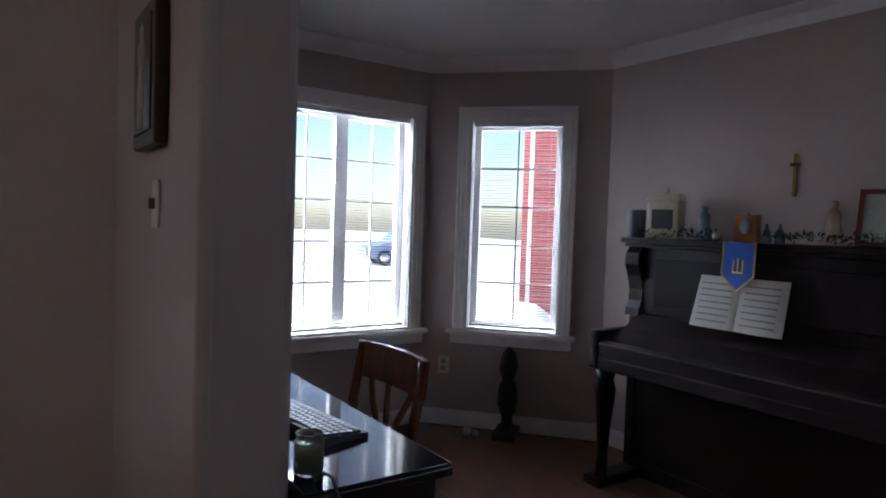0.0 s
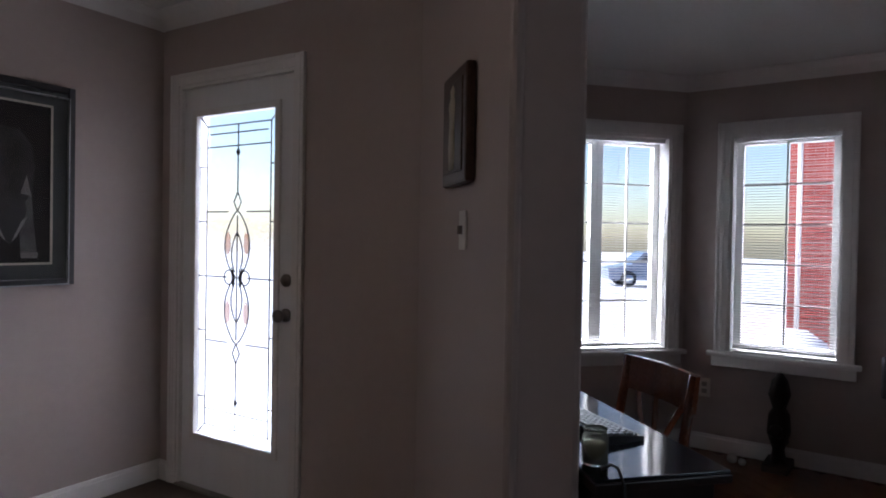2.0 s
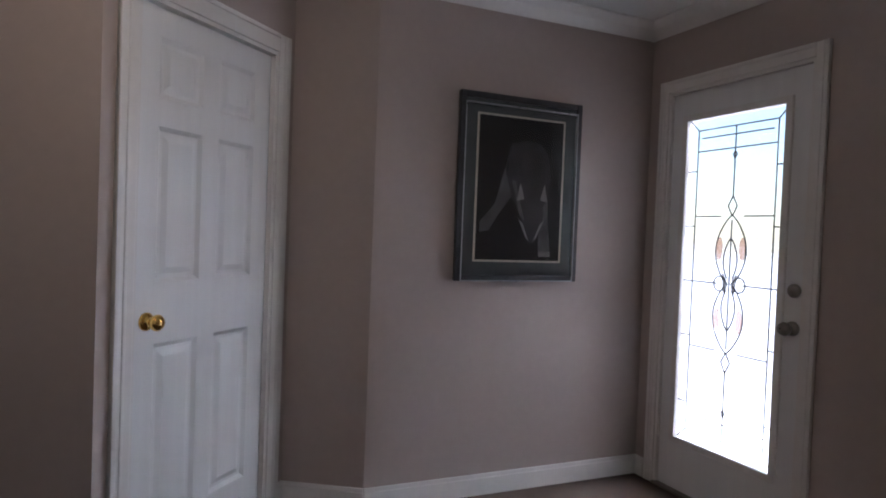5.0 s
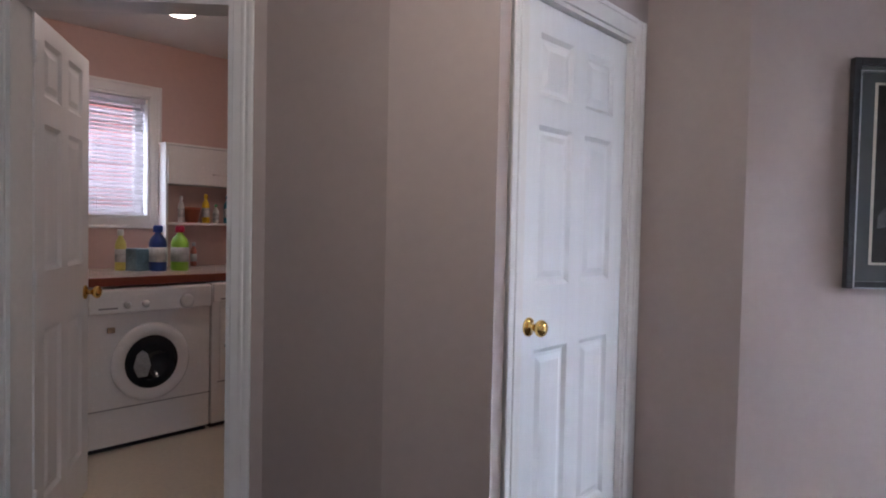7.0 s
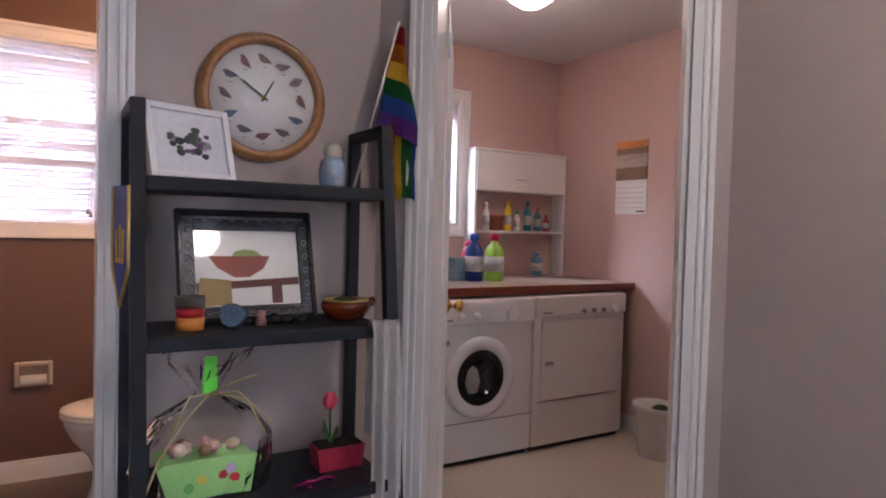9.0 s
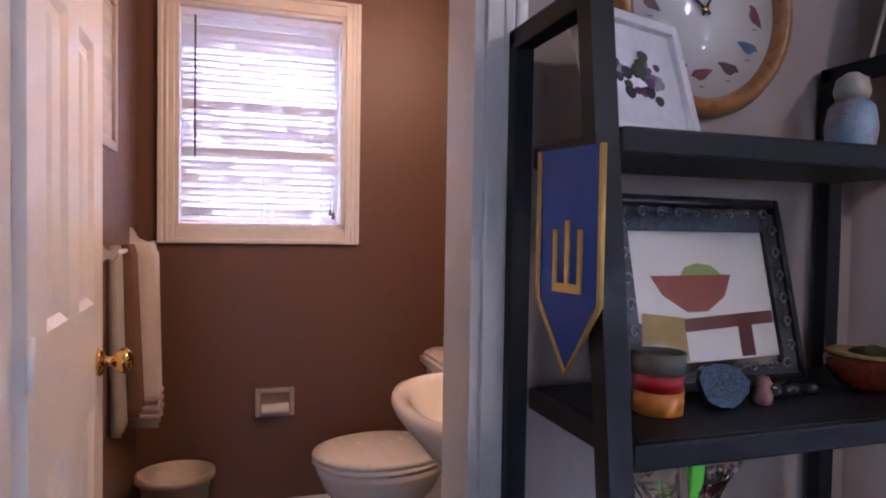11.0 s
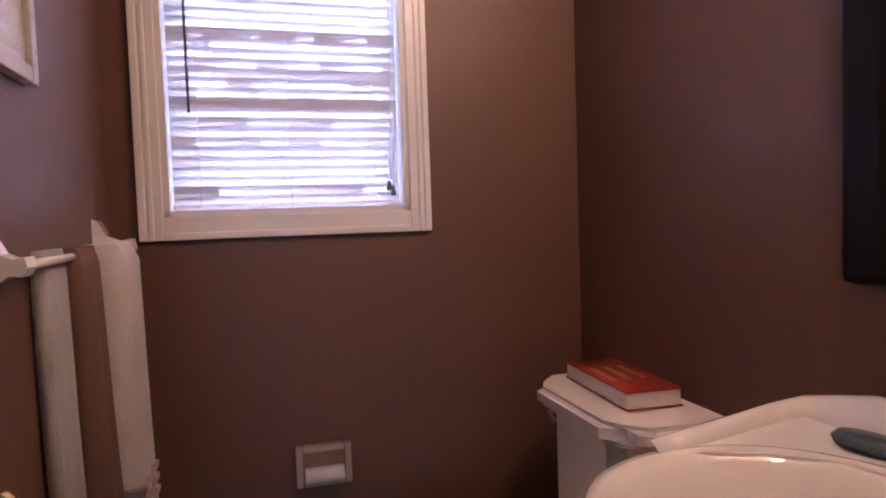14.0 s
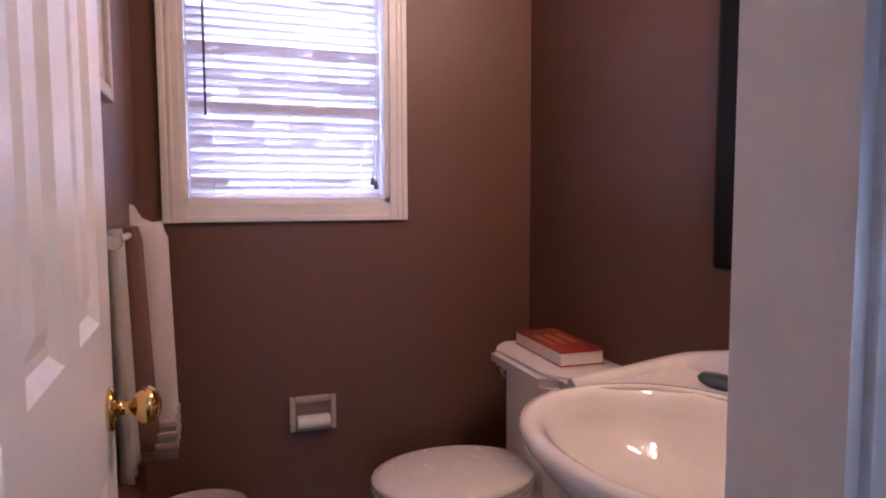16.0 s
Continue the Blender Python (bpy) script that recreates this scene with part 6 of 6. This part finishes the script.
def toilet():
    g = thing("toilet", pose(-5.30, 0.878, 0.002), "white ceramic toilet with ornate tank, lid closed", "toilet")
    # tank against the wall, bowl towards -y
    def ogee(w, d, grow):
        return [(-w, 0), (-w, -d * 0.8), (-w + 0.03, -d * 0.92), (-w + 0.075, -d * 0.92), (-w + 0.10, -d * (1 + grow)), (w - 0.10, -d * (1 + grow)), (w - 0.075, -d * 0.92), (w - 0.03, -d * 0.92), (w, -d * 0.8), (w, 0)]
    k = PR(ogee(0.225, 0.225, 0.10), 0.38, 0.705)
    part("tank", k, CERAMIC, g)
    k = PR(ogee(0.262, 0.255, 0.12), 0.705, 0.757)
    bmesh.ops.bevel(k, geom=[e for e in k.edges if abs(e.verts[0].co.z - e.verts[1].co.z) < 1e-4], offset=0.014, segments=3, affect='EDGES')
    part("tank_lid", k, CERAMIC, g)
    part("bowl", L([(0.11, 0), (0.115, 0.04), (0.09, 0.14), (0.11, 0.22), (0.165, 0.31), (0.185, 0.37), (0.188, 0.395), (0.17, 0.40), (0.001, 0.40)], 36, Matrix.Translation((0, -0.47, 0)), 1.0, 1.3), CERAMIC, g)
    part("foot", B(-0.11, -0.36, 0, 0.11, -0.02, 0.38, 0.03), CERAMIC, g)
    k = L([(0.188, 0.402), (0.194, 0.408), (0.194, 0.418), (0.186, 0.424)], 40, Matrix.Translation((0, -0.475, 0)), 1.0, 1.3)
    part("seat", k, ENAMEL, g)
    part("seat_lid", L([(0.19, 0.425), (0.195, 0.43), (0.192, 0.44), (0.17, 0.448), (0.001, 0.452)], 40, Matrix.Translation((0, -0.475, 0)), 1.0, 1.3), ENAMEL, g)
    for x in (-0.07, 0.07):
        part("seat_hinge", B(x - 0.02, -0.27, 0.41, x + 0.02, -0.23, 0.44, 0.005), ENAMEL, g)
    part("flush_lever", tube(bmesh.new(), [(-0.17, -0.235, 0.68), (-0.17, -0.255, 0.68), (-0.11, -0.262, 0.675)], 0.007, 8), CHROME, g)


toilet()
bo = thing("book", pose(-5.335, 0.765, 0.761, 0, 0, -3), "thick paperback with red cover on the toilet tank", "book")
part("page_block", B(-0.165, -0.07, 0.003, 0.163, 0.068, 0.040), PAPER, bo)
part("cover", bx(B(-0.167, -0.073, 0.040, 0.167, 0.073, 0.043), -0.167, -0.073, 0, 0.167, 0.073, 0.003), mat("red_cover", (0.38, 0.035, 0.02), 0.35, var=0.5, scale=25), bo, "red printed cover")
for j in range(3):
    part("title_bar", B(-0.08, -0.05 + j * 0.04, 0.043, 0.06, -0.035 + j * 0.04, 0.0435), mat("gold_ink", (0.55, 0.3, 0.12), 0.4), bo)


def basin():
    g = thing("washbasin", pose(-4.455, 0.878, 0), "white ceramic pedestal basin with curved backsplash", "basin")
    n = 56
    k = bmesh.new()

    def outline(a, sx, sy):
        c, s = math.cos(a), math.sin(a)
        return sx * math.copysign(abs(c) ** 0.9, c), -0.365 + sy * math.copysign(abs(s) ** 0.9, s)
    rings = []
    for sx, sy, z in ((0.10, 0.10, 0.63), (0.20, 0.17, 0.69), (0.285, 0.235, 0.77), (0.312, 0.262, 0.805), (0.318, 0.268, 0.825), (0.312, 0.262, 0.838), (0.295, 0.246, 0.840), (0.270, 0.222, 0.826), (0.255, 0.205, 0.79), (0.20, 0.16, 0.725), (0.12, 0.10, 0.70), (0.03, 0.025, 0.692)):
        rings.append([k.verts.new((*outline(2 * math.pi * i / n, sx, sy), z)) for i in range(n)])
    for a, b in zip(rings, rings[1:]):
        for i in range(n):
            k.faces.new((a[i], a[(i + 1) % n], b[(i + 1) % n], b[i])).smooth = True
    k.faces.new(rings[0]), k.faces.new(rings[-1])
    part("bowl", k, CERAMIC, g)
    # deck behind the bowl with wings that narrow towards the room
    half = [(0.405, 0.0), (0.39, -0.10), (0.35, -0.26), (0.325, -0.395), (0.305, -0.40), (0.292, -0.33), (0.255, -0.24), (0.19, -0.165), (0.10, -0.132)]
    k = PR([(-x, y) for x, y in half] + [(0.0, -0.125)] + half[::-1], 0.775, 0.837)
    bmesh.ops.bevel(k, geom=[e for e in k.edges if min(v.co.z for v in e.verts) > 0.83], offset=0.008, segments=3, affect='EDGES')
    part("deck", k, CERAMIC, g)
    # raised rim that runs up from the wings and along the wall
    for sg in (-1, 1):
        k = bmesh.new()
        edge = [(0.318, -0.398, 0.853), (0.338, -0.31, 0.857), (0.362, -0.20, 0.860), (0.385, -0.10, 0.863), (0.385, -0.03, 0.868), (0.32, -0.022, 0.885), (0.25, -0.02, 0.902), (0.16, -0.02, 0.908), (0.0, -0.02, 0.910)]
        cols = []
        for q, (x, y, z) in enumerate(edge):
            inx, iny = (0.026, 0.0) if q < 4 else ((0.02, 0.02) if q == 4 else (0.0, 0.026))
            cols.append([k.verts.new(v) for v in ((sg * (x + 0.018 * (q < 5)), y + 0.018 * (q > 3), 0.80), (sg * (x + 0.016 * (q < 5)), y + 0.016 * (q > 3), z - 0.006), (sg * x, y, z),
                                                  (sg * (x - inx * 0.5), y - iny * 0.5, z - 0.006), (sg * (x - inx * 1.1), y - iny * 1.1, 0.834), (sg * (x - inx * 1.1), y - iny * 1.1, 0.80))])
        for a, b in zip(cols, cols[1:]):
            for q in range(6):
                k.faces.new((a[q], a[(q + 1) % 6], b[(q + 1) % 6], b[q])).smooth = True
        k.faces.new(cols[0]), k.faces.new(cols[-1][::-1])
        part("backsplash", k, CERAMIC, g)
    part("pedestal", L([(0.12, 0), (0.125, 0.03), (0.09, 0.08), (0.075, 0.3), (0.085, 0.5), (0.11, 0.66)], 28, Matrix.Translation((0, -0.30, 0)), 1, 0.9), CERAMIC, g)
    tap = part("tap", L([(0.034, 0.836), (0.036, 0.846), (0.026, 0.86), (0.022, 0.875), (0.015, 0.882), (0.012, 0.894), (0.019, 0.90), (0.019, 0.908), (0.001, 0.914)], 24, Matrix.Translation((0.0, -0.08, 0))), CHROME, g)
    part("spout", tube(bmesh.new(), [(0.0, -0.075, 0.868), (0.0, -0.12, 0.87), (0.0, -0.155, 0.862), (0.0, -0.18, 0.843)], [0.02, 0.019, 0.017, 0.015], 14), CHROME, tap)
    part("lever", tube(bmesh.new(), [(-0.012, -0.08, 0.905), (-0.04, -0.075, 0.912), (-0.085, -0.068, 0.918)], [0.006, 0.010, 0.008], 12), CERAMIC, tap, "white porcelain lever")


basin()
solo("soap", L([(0.034, 0), (0.046, 0.006), (0.049, 0.014), (0.040, 0.023), (0.001, 0.026)], 24, None, 1.15, 0.62), mat("blue_soap", (0.07, 0.10, 0.13), 0.35, var=0.2, scale=30), pose(-4.655, 0.782, 0.8375, 0, 0, 8), "dark blue-grey bar of soap on the basin", "soap")


def mirror():
    g = thing("wall_mirror", pose(-4.425, 0.878, 1.085), "black framed mirror with silver inner edge above the basin", "mirror")
    w, h = 0.65, 0.9
    part("frame", frame_bars(bmesh.new(), w, h, 0.085, -0.045, 0.0, 0.014), mat("black_gloss", (0.006, 0.005, 0.005), 0.4, var=0.1, spec=0.2), g)
    k = frame_bars(bmesh.new(), w - 0.165, h - 0.165, 0.014, -0.034, -0.008, 0.004)
    bmesh.ops.translate(k, verts=k.verts, vec=(0, 0, 0.0825))
    part("inner_edge", k, mat("champagne_edge", (0.6, 0.52, 0.42), 0.25, 0.8), g)
    part("mirror_glass", B(-w / 2 + 0.08, -0.012, 0.08, w / 2 - 0.08, -0.006, h - 0.08), mat("silvering", (0.9, 0.9, 0.9), 0.01, 1.0, var=0), g)


mirror()
vl = thing("vanity_lamp", pose(-4.43, 0.878, 2.12), "bar lamp with warm glass shades above the mirror, lit", "lamp")
part("back_plate", B(-0.25, -0.03, 0, 0.25, 0, 0.10, 0.008), BRASS, vl)
for x in (-0.17, 0.0, 0.17):
    part("shade", L([(0.03, 0), (0.05, 0.03), (0.055, 0.09), (0.001, 0.1)], 20, Matrix.Translation((x, -0.085, 0.02))), mat("warm_glass", (0.9, 0.7, 0.45), 0.3, var=0, emit=((1.0, 0.55, 0.25), 3.0)), vl)
bb = solo("waste_bin", L([(0.10, 0), (0.12, 0.30), (0.14, 0.305), (0.14, 0.33), (0.125, 0.33), (0.10, 0.03), (0.001, 0.03)], 28, None, 0.85, 1.0), mat("beige_plastic", (0.55, 0.48, 0.42), 0.4, var=0.05), pose(-5.56, -0.32, 0.002), "beige plastic waste basket by the wall", "bin")
bc = thing("blind_cord", BW @ Matrix.Translation((0.275 + 0.62, 0.005, -0.02)), "white pull cords with small tassels", "cord")
for dx, z in ((0.0, 1.33), (0.012, 1.315)):
    part("cord", tube(bmesh.new(), [(dx, 0, 2.10), (dx + 0.014, 0.003, 1.8), (dx + 0.004, 0, 1.5), (dx - 0.004, 0, z + 0.02)], 0.0013, 5), TRIM, bc)
    part("tassel", L([(0.003, 0.03), (0.008, 0.008), (0.007, 0), (0.001, 0)], 10, Matrix.Translation((dx - 0.004, 0, z - 0.01))), mat("tassel_grey", (0.2, 0.17, 0.15), 0.4), bc)


# ---------------------------------------------------------------- living room boards
fl = solo("floor_living", PR([(0.42, 1.0), (2.95, 1.0), (2.95, 3.40), (2.20, 4.265), (0.42, 4.265)], 0.0, 0.003), mat("joint_dark", (0.05, 0.02, 0.012), 0.7), I4, "reddish hardwood floor of the living room", "floor", kind="structure")
plank = None
rows_ = 28
for r_ in range(rows_):
    x = 0.42 + r_ * 0.09
    y = 1.0 - (r_ * 0.37) % 0.65
    while y < 4.25:
        y0, y1 = max(1.0, y), min(y + 0.65, 4.26 if x + 0.09 < 2.2 else 4.26 - (x + 0.09 - 2.2) * 1.13)
        if abs(y1 - y0 - 0.65) < 1e-6:
            if plank is None:
                plank = part("plank", B(0.001, 0.001, 0, 0.089, 0.649, 0.004), WOODF, fl)
                o = plank
            else:
                o = new("plank", plank.data)
                o.parent = fl
            o.location = (x, y0, 0.002)
        elif y1 - y0 > 0.02:
            part("plank", B(0.001, 0.001, 0, 0.089, y1 - y0 - 0.001, 0.004), WOODF, fl).location = (x, y0, 0.002)
        y += 0.65
